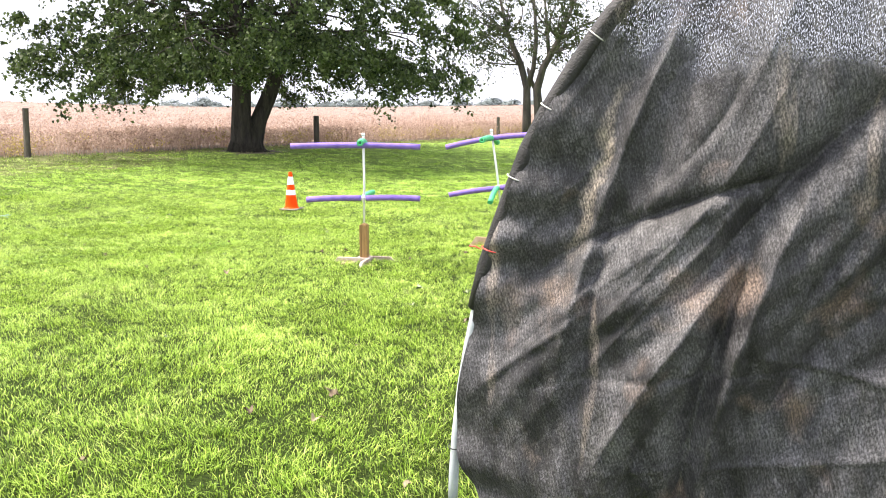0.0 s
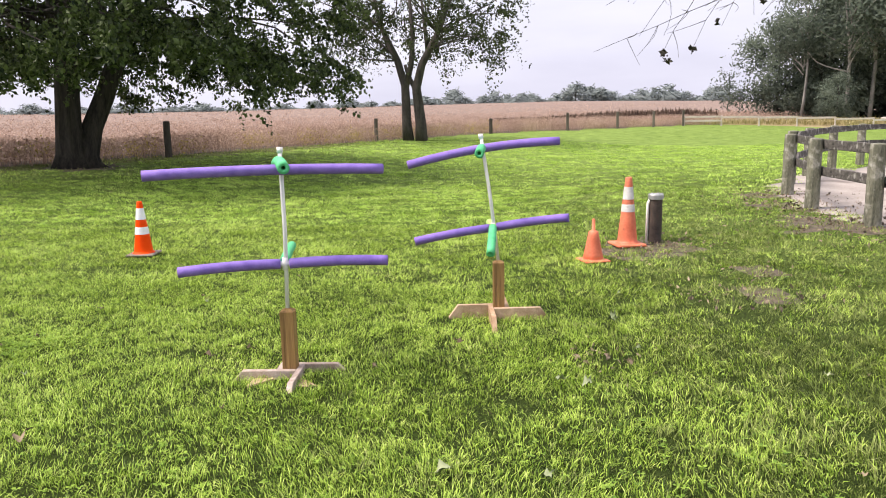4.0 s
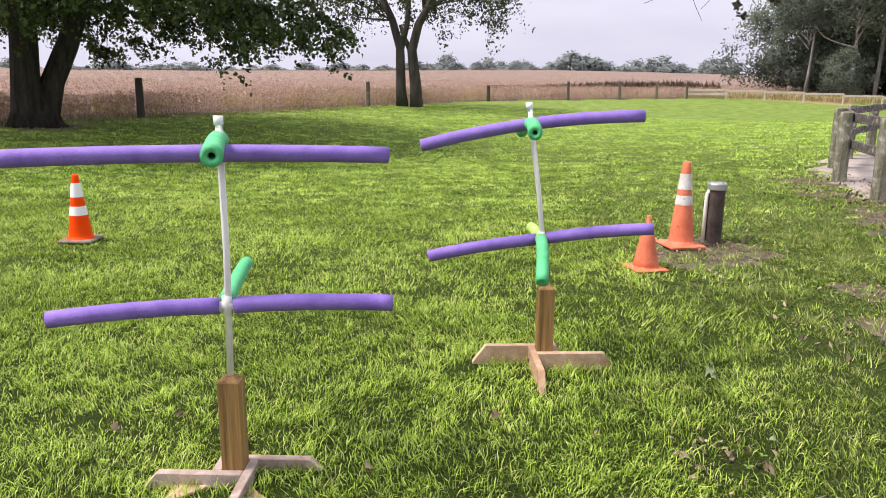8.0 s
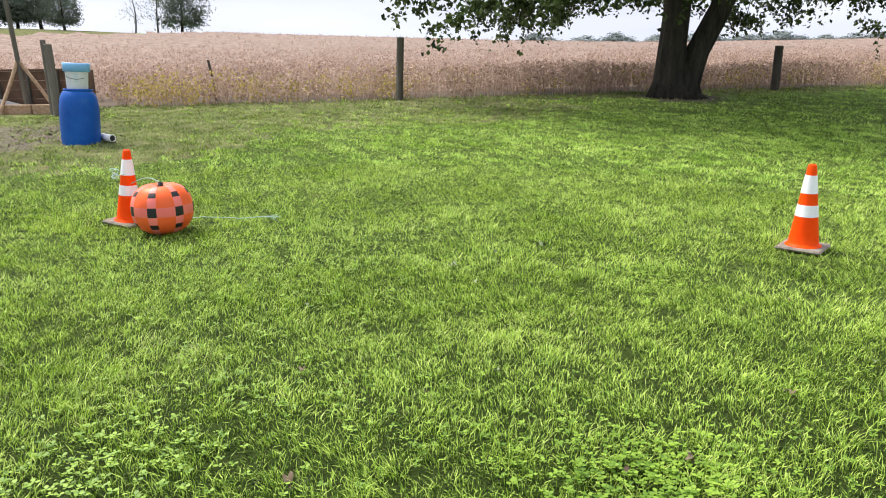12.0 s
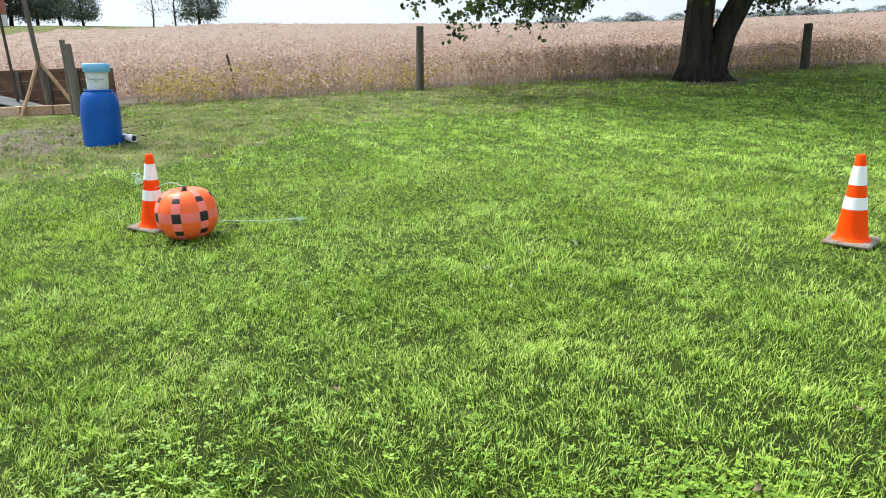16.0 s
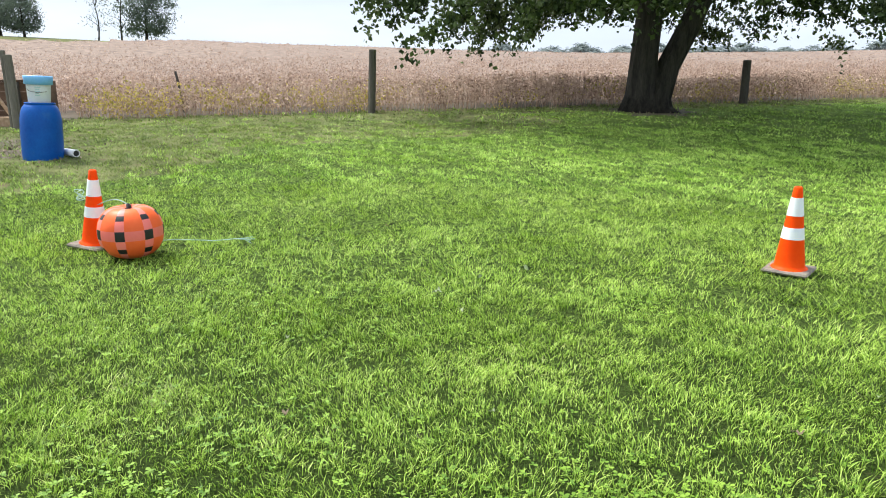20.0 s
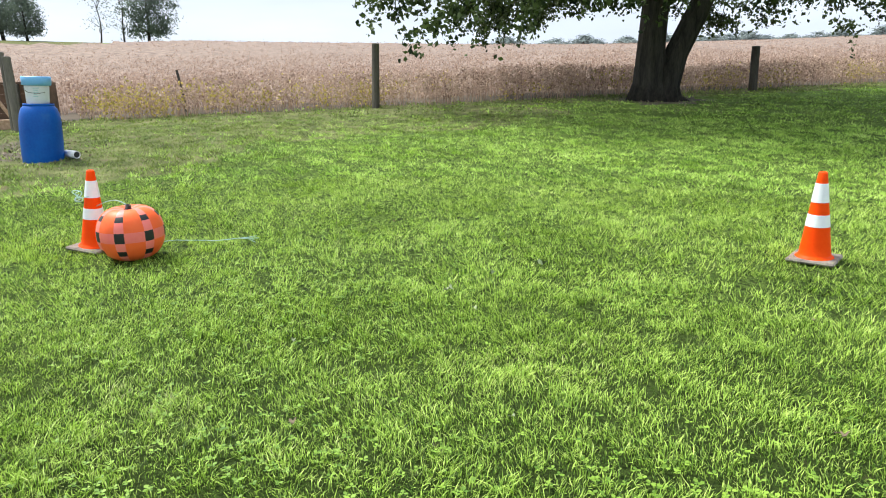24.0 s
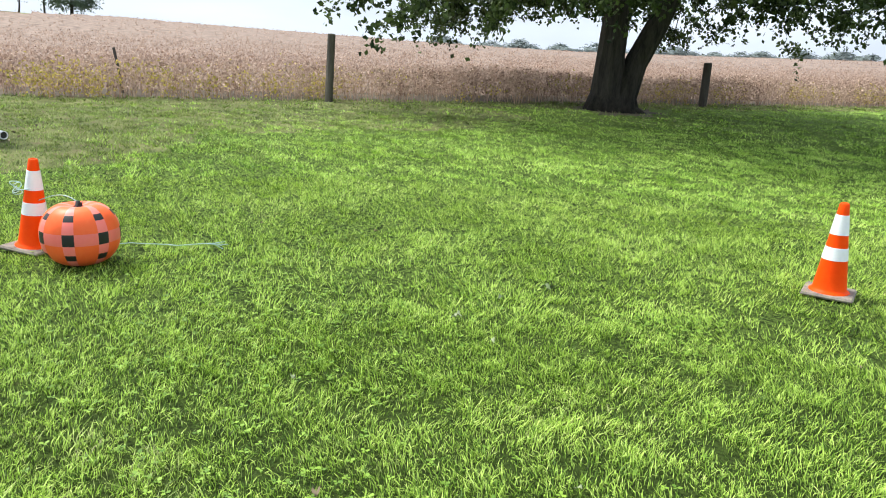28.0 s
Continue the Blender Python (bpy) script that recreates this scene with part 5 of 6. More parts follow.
for i in range(5):
    a0 = -0.55 + 0.04 * (i % 2)
    aa = np.linspace(a0, a0 + (0.5, 0.35, 0.45, 0.28, 0.4)[i], 8)
    r = 0.1575 + 0.0028 * (4 - i) * 0.5 + 0.003
    h = 0.21 - 0.028 * i
    rr = 0.145 + 0.017 * (h / 0.31) + 0.0015
    v = np.concatenate([np.stack([rr * np.cos(aa), rr * np.sin(aa), np.full(8, h)], -1), np.stack([(rr + 0.0008) * np.cos(aa), (rr + 0.0008) * np.sin(aa), np.full(8, h + 0.012)], -1)])
    part("print_bar", (v, [np.stack([np.arange(7), np.arange(1, 8), np.arange(9, 16), np.arange(8, 15)], -1)]), string_mat, bucket, "faded grey-blue print")
drain = thing("drain_pipe", "short dark-mouthed white drain pipe lying in soil", "pipe", pose(-13.82, 3.74, ground_at(-13.9, 3.8) + 0.06, 0, 0, 0))
part("pipe_wall", moved(lathe([(0.044, -0.12), (0.055, -0.12), (0.055, 0.2), (0.044, 0.2), (0.044, -0.12)], 20), pose(0, 0, 0, 0, 90, 12)), pvc, drain, smooth=True)
# black plug added in place of the shade inside the pipe
part("mouth_shade", moved(lathe([(0, -0.1), (0.0435, -0.1), (0.0435, 0.188), (0, 0.188)], 16), pose(0, 0, 0, 0, 90, 12)), plaid_black, drain)


# ---- timber bed and garden stakes by the field ----
timber_brown = material("brown_timber", (0.055, 0.032, 0.02), (0.19, 0.105, 0.06), 5, 0.85, 0.4, 50, per_object=0.3)
panel_grey = material("grey_sheet", (0.05, 0.052, 0.058), (0.12, 0.125, 0.135), 3, 0.75, 0.1, 30)
BOX_R, BOX_L = np.array([-18.95, 4.8]), np.array([-23.2, -1.0])
run = BOX_R - BOX_L
length = float(np.linalg.norm(run))
angle = math.degrees(math.atan2(run[1], run[0]))
bed_z = ground_at(*BOX_R)
bed = thing("timber_wall", "low brown plank wall with upright studs by the field", "timber wall", pose(*BOX_L, bed_z, 0, 0, angle))
for i in range(4):
    part("plank", moved(box(length, 0.04, 0.185, 0.004), pose(length / 2, 0, 0.02 + 0.19 * i)), timber_brown, bed)
part("cap_rail", moved(box(length, 0.10, 0.045, 0.005), pose(length / 2, -0.02, 0.78)), timber_brown, bed)
for i in range(12):
    part("stud", moved(box(0.05, 0.09, 0.76, 0.004), pose(length - 0.05 - 0.62 * i, -0.066, 0.02)), wood_post, bed)
part("end_board", moved(box(0.045, 0.75, 0.80, 0.004), pose(length + 0.03, -0.34, 0.0)), timber_brown, bed)
sheet_x, sheet_y = -19.3, 2.9
sheet = thing("grey_sheet", "flat grey sheet leaning on the low timber", "sheet", pose(sheet_x, sheet_y, ground_at(sheet_x, sheet_y) + 0.22, 0, 14, 52))
part("panel", box(1.9, 0.75, 0.025, 0.003), panel_grey, sheet)
part("batten", moved(box(1.9, 0.05, 0.22, 0.003), pose(0, 0.3, -0.24)), wood_dark, sheet)
log_z = ground_at(-19.7, 1.9)
log = thing("log", "old grey log lying in front of the plank wall", "log", pose(-19.9, 1.7, log_z + 0.16, 0, 0, 55))
part("log_body", moved(tube([(-1.2, 0, 0), (-0.4, 0.02, 0.01), (0.4, -0.01, 0), (0.85, 0, 0)], [0.17, 0.165, 0.16, 0.155], 14), pose(0, 0, 0)), wood_dark, log)
edge_z = ground_at(-18.3, 3.4)
for i, (x, y) in enumerate(((-18.95, 2.75), (-18.55, 3.28), (-18.2, 3.8))):
    beam = thing("edging_timber", "short yellowish timber edging block on the soil", "timber", pose(x, y, edge_z - 0.02, 0, 0, 53), "bed edging")
    part("timber_block", box(0.62, 0.16, 0.2, 0.008), wood_board, beam)
round_post("fence_post", -17.72, 3.84, 1.70, 0.075, "grey round wooden post by the timber bed", wood_post, lean=(0, -3), group=row)
round_post("fence_post", -17.9, 3.80, 1.78, 0.05, "thin grey wooden stake beside a post", wood_post, lean=(0, -3), group=row)
round_post("fence_post", -20.9, 2.66, 2.02, 0.14, "thick grey wooden post behind the timber bed", wood_post, lean=(0, -2), group=row)
round_post("fence_post", -13.75, 1.42, 1.25, 0.11, "weathered wooden post standing on bare soil", wood_post, group=row)


def stake(label, a, b, r, mat):
    a, b = np.array(a, float), np.array(b, float)
    ob = thing("garden_stake", label, "stake", pose(*a), group="stakes in the bed")
    part("pole", tube([(0, 0, 0), (b - a) * 0.5 + np.array([0.01, 0.01, 0]), b - a], r, 8), mat, ob)


stake("tall pale wooden pole held up by braces", (-18.75, 3.5, 0.42), (-18.9, 3.3, 4.6), 0.045, wood_post)
stake("tall thin dark pole in the bed", (-19.35, 3.05, 0.42), (-19.45, 2.95, 4.4), 0.028, pipe_dark)
stake("sloping yellowish wooden brace", (-18.55, 2.95, 0.36), (-18.8, 3.46, 1.42), 0.035, wood_board)
stake("sloping yellowish wooden brace", (-18.3, 3.95, 0.40), (-18.8, 3.46, 1.42), 0.035, wood_board)
stake("thin brown stake at the field's edge", (-19.2, 7.6, 0.35), (-19.3, 7.5, 1.35), 0.03, wood_dark)


# ---- round paddock fence ----
PEN = (14.5, 12.6)
rails_group = "paddock fence"
pts = [(12.6, 22.3), (10.4, 21.7), (8.6, 20.6), (7.4, 19.0), (6.3, 17.1), (5.42, 15.1), (4.87, 13.07), (4.72, 10.98), (4.97, 9.1), (5.6, 6.9), (6.6, 4.6)]
for x, y in pts:
    round_post("paddock_post", x, y, ground_at(x, y) + 1.12, 0.105, "thick greenish grey round paddock fence post", wood_paddock, "fence post", group=rails_group)
for (x0, y0), (x1, y1) in zip(pts, pts[1:]):
    d = Vector((x1 - x0, y1 - y0, 0))
    turn = math.degrees(math.atan2(d.y, d.x))
    inward = Vector((PEN[0] - (x0 + x1) / 2, PEN[1] - (y0 + y1) / 2, 0)).normalized() * 0.125
    for h in (0.60, 1.03):
        z = ground_at((x0 + x1) / 2, (y0 + y1) / 2) + h
        rail = thing("paddock_rail", "grey weathered wooden fence rail on round posts", "fence rail", pose((x0 + x1) / 2 + inward.x, (y0 + y1) / 2 + inward.y, z, 0, 0, turn), rails_group)
        part("rail_board", moved(box(d.length + 0.05, 0.045, 0.145, 0.008), pose(0, 0, -0.07)), wood_rail, rail)


# ---- far white rail fence ----
pale_rail = material("pale_rail_paint", (0.50, 0.43, 0.38), (0.70, 0.63, 0.57), 4, 0.8, 0.3, 40)
fx0, fy0, fx1, fy1 = 8.3, 56.3, 46.0, 60.5
m = 15
for i in range(m):
    u = i / (m - 1)
    x, y = fx0 + (fx1 - fx0) * u, fy0 + (fy1 - fy0) * u
    round_post("rail_post", x, y, ground_at(x, y) + 0.74, 0.06, "pale wooden post of the far rail fence", pale_rail, "fence post", group="far rail fence")
    if i < m - 1:
        w = (fx1 - fx0) / (m - 1)
        dy = (fy1 - fy0) / (m - 1)
        for h in (0.58,) + ((0.28,) if i == 0 else ()):
            rail = thing("far_rail", "pale weathered rail of the far fence", "fence rail", pose(x + w / 2, y + dy / 2 - 0.08, ground_at(x + w / 2, y) + h, 0, 0, math.degrees(math.atan2(dy, w))), "far rail fence")
            part("rail_board", box(math.hypot(w, dy), 0.04, 0.13, 0.006), pale_rail, rail)


# ---- shade cloth on a hoop ----
def hoop_screen():
    hx, hy, width, height = 2.19, -2.2, 1.25, 2.36
    hz = ground_at(hx + width, hy)
    ob = thing("hoop_screen", "black shade cloth draped over a tall hoop of grey pipe", "screen", pose(hx, hy, hz))
    a = np.linspace(0, np.pi, 41)
    arch = np.stack([width - width * np.cos(a), 0.02 * np.sin(3 * a), height * np.sin(a)], -1)
    part("hoop_pipe", tube(arch, 0.021, 14), hoop_grey, ob, "grey plastic hoop pipe", True)
    # the cloth rolled round the hoop
    sleeve = arch[5:36]
    v, f = tube(sleeve, 0.034 + 0.003 * np.sin(np.arange(len(sleeve)) * 1.9), 16)
    v = v + 0.004 * np.sin(v[:, [2, 0, 1]] * 40)
    part("cloth_sleeve", (v, f), cloth_dark, ob, "black cloth rolled over the pipe", True)
    # the curtain: folds that run up towards the middle of the arch
    nu, nv = 230, 210
    U, V = np.meshgrid(np.linspace(0, 1, nu), np.linspace(0, 1, nv), indexing="ij")
    zz = V * height * 0.995
    half = width * np.sqrt(np.clip(1 - (zz / height) ** 2, 0, 1))
    tuck = 0.16 * np.exp(-(zz / 0.22) ** 2) * (1 - U)
    x = width - half + 2 * half * U + tuck
    bend = 0.10 * np.sin(1.9 * zz + 1.1 * x + 0.5) + 0.04 * np.sin(5.1 * zz - 2.3 * x)
    y = 0.055 * np.sin(4.2 * (x - 0.5 * zz + bend)) + 0.02 * np.sin(11.0 * (x - 0.52 * zz + 1.4 * bend) + 1.0) + 0.03 * np.sin(np.pi * U) * (1 - V)
    g = np.random.default_rng(21)
    for k in range(70):
        # each crease is a line across the cloth, steep on one side, that dies out at both ends
        cx, cz, lean = g.uniform(0.0, 2.3), g.uniform(0.0, 2.2), radians(g.normal(63, 11) if k % 6 else g.normal(22, 14))
        along = (x + bend - cx) * math.cos(lean) + (zz - cz) * math.sin(lean)
        off = -(x + bend - cx) * math.sin(lean) + (zz - cz) * math.cos(lean) + g.uniform(-0.25, 0.25) * along**2
        wide, high, reach = g.uniform(0.008, 0.045), g.uniform(0.004, 0.022) * g.choice([1, 1, -1]), g.uniform(0.2, 0.7)
        steep = np.where(off > 0, wide, wide * g.uniform(0.3, 0.8))
        y = y + high * np.exp(-np.abs(off) / steep) * np.exp(-(along / reach) ** 2)
    # the few deep creases and proud ridges that cross the whole cloth
    for cx, cz, lean, wide, high, reach in ((0.80, 1.33, 24, 0.035, -0.07, 0.33), (1.2, 1.46, 50, 0.06, -0.11, 0.36), (0.95, 0.62, 80, 0.05, -0.10, 0.5), (0.80, 0.76, 60, 0.05, 0.09, 0.32), (1.06, 0.8, 77, 0.045, 0.08, 0.5),
                                             (0.62, 1.45, 72, 0.05, 0.07, 0.6), (1.36, 1.0, 62, 0.04, -0.06, 0.4), (1.6, 1.6, 55, 0.05, -0.09, 0.5), (0.55, 0.9, 84, 0.06, -0.06, 0.4), (0.3, 0.75, 40, 0.03, 0.04, 0.25)):
        q = radians(lean)
        along = (x - cx) * math.cos(q) + (zz - cz) * math.sin(q)
        off = -(x - cx) * math.sin(q) + (zz - cz) * math.cos(q) + 0.12 * along**2
        y = y + 0.75 * high * np.exp(-((np.abs(off) / (0.75 * wide)) ** 1.2)) * np.exp(-((along / (1.25 * reach)) ** 4))
    y = y + 0.006 * np.sin(38 * (x - 0.5 * zz + bend) + 5 * np.sin(3 * zz)) + 0.003 * np.sin(75 * (x + 0.3 * zz) + 4 * np.sin(4 * x))
    pucker = 0.02 * np.sin(23 * zz + 2 * np.sin(5 * zz)) * np.exp(-U * 7)
    fade = np.clip(np.minimum(U, 1 - U) * 9, 0.15, 1)
    y = -(0.03 + y * fade + pucker)
    i, j = np.meshgrid(np.arange(nu - 1), np.arange(nv - 1), indexing="ij")
    f = np.stack([i * nv + j, (i + 1) * nv + j, (i + 1) * nv + j + 1, i * nv + j + 1], -1).reshape(-1, 4)
    part("curtain", (np.stack([x, y, zz], -1).reshape(-1, 3), [f]), tarp_black, ob, "wrinkled dusty black shade cloth", True)
    for z, mat in ((0.30, tie_dark), (1.15, tie_red), (1.43, tie_white), (1.69, tie_white), (1.94, tie_white)):
        t = math.asin(z / height)
        c = Vector((width - width * math.cos(t), 0, z))
        ax, az = math.sin(t) * width, math.cos(t) * height
        norm = math.hypot(ax, az)
        side = (az / norm, -ax / norm)
        big = 0.028 if mat is tie_dark else 0.0375
        ring = [(c.x + big * math.cos(q) * side[0], big * math.sin(q), c.z + big * math.cos(q) * side[1]) for q in np.linspace(0, 2 * np.pi, 17)]
        part("cable_tie", tube(ring, 0.0024, 6, False), mat, ob)
        if mat is tie_red:
            part("tie_end", tube([(c.x - 0.036, -0.02, c.z), (c.x - 0.055, -0.03, c.z + 0.012), (c.x - 0.08, -0.03, c.z + 0.012)], 0.003, 6), mat, ob, "loose red tie end")
    part("torn_strip", moved(box(0.055, 0.004, 0.012, 0.001), pose(1.98, -0.20, 0.62, 0, 20, 0)), tie_yellow, ob, "small yellow strip")


hoop_grey = material("grey_pvc", (0.36, 0.40, 0.42), (0.52, 0.56, 0.58), 8, 0.45, 0, 40)
tie_white = material("white_cable_tie", (0.6, 0.6, 0.55), (0.75, 0.75, 0.7), 8, 0.5, 0, 40)
tie_red = material("red_cable_tie", (0.75, 0.08, 0.07), (0.85, 0.14, 0.1), 8, 0.5, 0, 40)
tie_dark = material("black_cable_tie", (0.015, 0.015, 0.015), (0.03, 0.03, 0.03), 8, 0.5, 0, 40)
tie_yellow = material("yellow_strip", (0.6, 0.6, 0.03), (0.75, 0.72, 0.06), 8, 0.5, 0, 40)
hoop_screen()


# ---- house on the rise ----
brick_red = material("red_brick", (0.25, 0.085, 0.06), (0.40, 0.16, 0.12), 1.2, 0.9, 0.3, 14)
wall_white = material("white_render", (0.62, 0.62, 0.6), (0.78, 0.78, 0.76), 0.8, 0.85, 0.1, 9)
roof_grey = material("grey_shingles", (0.07, 0.07, 0.075), (0.15, 0.15, 0.155), 1.5, 0.9, 0.4, 12)
glass_dark = material("window_glass", (0.03, 0.035, 0.04), (0.06, 0.07, 0.08), 0.5, 0.08, 0, 5)
frame_white = material("white_frame", (0.72, 0.72, 0.7), (0.8, 0.8, 0.78), 4, 0.5, 0, 30)


def house():
    hz = 4.7
    ob = thing("house", "red brick house with a white basement storey on the rise", "house", pose(-116, 15.4, hz))
    w, d = 11.0, 8.0
    part("basement_wall", moved(box(d, w, 2.6, 0.02), pose(-d / 2, -w / 2, -1.1)), wall_white, ob, "white rendered basement wall")
    part("brick_wall", moved(box(d + 0.05, w + 0.05, 5.2, 0.02), pose(-d / 2, -w / 2, 1.5)), brick_red, ob, "red brick wall")
    roof = prism([(-d / 2 - 0.4, 0), (d / 2 + 0.4, 0), (0, 2.9)], w + 0.8, 0.03)
    part("roof", moved(roof, pose(-d / 2, -w / 2, 6.7)), roof_grey, ob, "grey shingle roof")
    part("chimney", moved(box(0.7, 0.9, 2.6, 0.02), pose(-d / 2 - 1, -w + 1.6, 8.3)), brick_red, ob)
    for z, rows, ww, hh in ((0.2, (1.1, 3.3, 5.6, 8.2), 0.75, 0.95), (2.6, (1.6, 5.0, 8.6), 1.0, 1.5), (4.9, (1.6, 5.0, 8.6), 1.0, 1.5)):
        for yy in rows:
            frame_ob = part("window", moved(box(0.10, ww + 0.16, hh + 0.16, 0.01), pose(0.04, -yy, z - 0.08)), frame_white, ob, "white framed window")
            part("pane", moved(box(0.03, ww, hh, 0.004), pose(0.095, -yy, z)), glass_dark, frame_ob)
            part("glazing_bar", moved(box(0.035, ww, 0.05, 0.004), pose(0.112, -yy, z + hh / 2)), frame_white, frame_ob)
    part("porch_step", moved(box(1.2, 2.2, 0.3, 0.02), pose(0.6, -6.9, -1.0)), wall_white, ob)


house()


# ---- bare branch that hangs over the lawn ----
dark_leaf = material("withered_dark_leaf", (0.025, 0.022, 0.018), (0.06, 0.055, 0.035), 6, 0.8, 0, 30)


def hanging_branch():
    """Thin twigs with a few curled leaves, from a bough of a tree that stands beside the paddock."""
    bx, by = 7.2, 1.2
    tree = thing("overhanging_tree", "nearly bare tree whose thin drooping twigs hang over the lawn", "tree", pose(bx, by, ground_at(bx, by)))
    here = lambda p: np.array(p, float) - np.array([bx, by, ground_at(bx, by)])  # noqa: E731
    part("trunk", tube([(0, 0, -0.2), (0.02, 0.05, 1.0), (-0.05, 0.2, 2.6), (-0.3, 0.9, 4.2), (-0.5, 1.6, 6.4)], [0.3, 0.24, 0.21, 0.17, 0.1], 14), bark_grey, tree, smooth=True)
    bough = [here(p) for p in ((6.95, 1.8, 3.4), (6.2, 3.6, 4.6), (5.0, 5.6, 4.6), (3.9, 7.0, 3.9), (3.2, 7.6, 3.35))]
    part("bough", tube(bough, [0.11, 0.075, 0.05, 0.03, 0.016], 9), bark_grey, tree, smooth=True)
    ends = ((1.2, 8.32, 2.4), (1.75, 8.0, 2.55), (2.02, 7.75, 2.33), (2.35, 7.7, 2.35), (2.7, 7.9, 2.62), (3.0, 7.6, 2.7), (1.6, 7.9, 2.95), (3.3, 7.8, 2.75))
    twig_ends = []
    for k, e in enumerate(ends):
        end = here(e)
        start = bough[3] + (bough[4] - bough[3]) * rng.random()
        p, r = limb(start, end, 0.008, 0.0022, sag=0.38, steps=10, wander=0.16)
        p = p + np.concatenate([np.zeros((1, 3)), rng.normal(0, 0.014, (8, 3)), np.zeros((1, 3))])
        twig = part("twig", tube(p, r, 5, False), bark, tree)
        twig_ends.append(end)
        for m in range(8):
            q = p[int(rng.integers(3, 9))]
            off = rng.normal(0, 0.16, 3) + np.array([-0.12, 0, -0.12])
            g, gr = limb(q, q + off, 0.004, 0.0016, steps=5, wander=0.08)
            part("twig", tube(g, gr, 4, False), bark, twig)
    spots = [twig_ends[2], twig_ends[3], here((2.04, 7.75, 2.26)), here((2.1, 7.7, 2.22)), here((2.62, 7.8, 2.66)), here((2.9, 7.5, 2.95)), here((3.0, 7.5, 2.9)), here((3.1, 7.6, 2.86))]
    for q in spots:
        part("withered_leaf", shards(q + rng.normal(0, 0.018, (7, 3)), 0.032, 0.022), dark_leaf, tree)


hanging_branch()


# ---- fallen leaves, clover and debris ----
dead_leaf = material("dead_leaf", (0.10, 0.07, 0.04), (0.31, 0.25, 0.155), 4, 0.8, 0, 30, per_object=0.8)
pale_leaf = material("pale_leaf", (0.15, 0.20, 0.09), (0.32, 0.36, 0.21), 4, 0.85, 0, 30, per_object=0.6)
clover_green = material("clover_leaf", (0.09, 0.20, 0.012), (0.34, 0.52, 0.06), 2, 0.5, 0, 9, island=0.6, through_light=0.3)


def fallen_leaf_mesh(seed):
    """A lobed, curled leaf."""
    g = np.random.default_rng(seed)
    n = 14
    a = np.linspace(0, 2 * np.pi, n, endpoint=False)
    r = 0.04 * (0.62 + 0.38 * np.abs(np.cos(2.5 * a)) ** 0.8) * g.uniform(0.85, 1.1, n)
    z = 0.016 * np.sin(2 * a + g.uniform(0, 6)) + 0.008 * g.normal(0, 1, n) + 0.012
    v = np.concatenate([np.stack([r * np.cos(a), r * 0.8 * np.sin(a), z], -1), [[0, 0, 0.004]], [[0.085, 0.01, 0.02]]])
    f = np.concatenate([np.stack([np.arange(n), (np.arange(n) + 1) % n, np.full(n, n)], -1), [[0, 1, n + 1]]])
    return v, [f]


leaf_meshes = [mesh("fallen_leaf", *fallen_leaf_mesh(i), dead_leaf if i < 3 else pale_leaf, True) for i in range(6)]


def drop_leaf(x, y, size, kind):
    ob = new("fallen_leaf", leaf_meshes[kind])
    ob.matrix_basis = pose(x, y, ground_at(x, y) + 0.045, rng.uniform(-18, 18), rng.uniform(-18, 18), rng.uniform(0, 360)) @ Matrix.Scale(0.8 * size, 4)
    tagged(ob, "curled brown fallen leaf on the grass" if kind < 3 else "pale green fallen leaf on the grass", "leaf", "fallen leaves on the lawn")


for x, y, size, kind in ((-4.04, 1.91, 1.0, 0), (-5.97, 4.26, 1.0, 4), (-5.98, 5.19, 1.2, 5), (1.33, 3.86, 1.2, 4), (-5.56, 4.12, 0.8, 3), (0.42, -2.49, 0.75, 0), (0.79, -1.71, 1.0, 1), (1.11, -1.33, 1.25, 2), (1.95, -2.14, 0.75, 0), (1.19, -1.67, 1.0, 1), (-1.79, 1.41, 1.25, 1), (-0.89, 1.9, 0.75, 0), (0.97, 1.29, 1.0, 4), (0.51, 1.28, 1.25, 3), (2.56, 2.81, 0.75, 4), (1.3, 0.42, 1.0, 0), (2.09, 0.98, 1.25, 5), (2.44, 1.39, 0.75, 4), (0.99, 2.51, 1.0, 3), (1.15, 2.47, 1.25, 4), (-0.21, 2.66, 0.75, 1), (-1.48, 2.83, 1.0, 0), (1.35, 3.95, 1.25, 4), (1.43, 4.77, 0.75, 5), (0.26, 3.24, 1.0, 2), (-3.16, 3.2, 0.8, 1), (-3.26, 2.95, 0.7, 0), (-3.22, 4.1, 0.8, 2), (-4.97, 2.45, 0.8, 0), (-6.03, 4.75, 0.75, 3), (-1.24, 3.01, 1.0, 2)):
    drop_leaf(x, y, size, kind)
for i in range(90):
    x, y = rng.uniform(-9, 4.5), rng.uniform(-3.4, 9)
    if (y > 0.6 or y > -3.6 + 0.66 * max(2.6 - x, 0)) and (x > -4 or rng.random() < 0.35):
        drop_leaf(x, y, rng.uniform(0.3, 0.75), int(rng.integers(0, 6)))


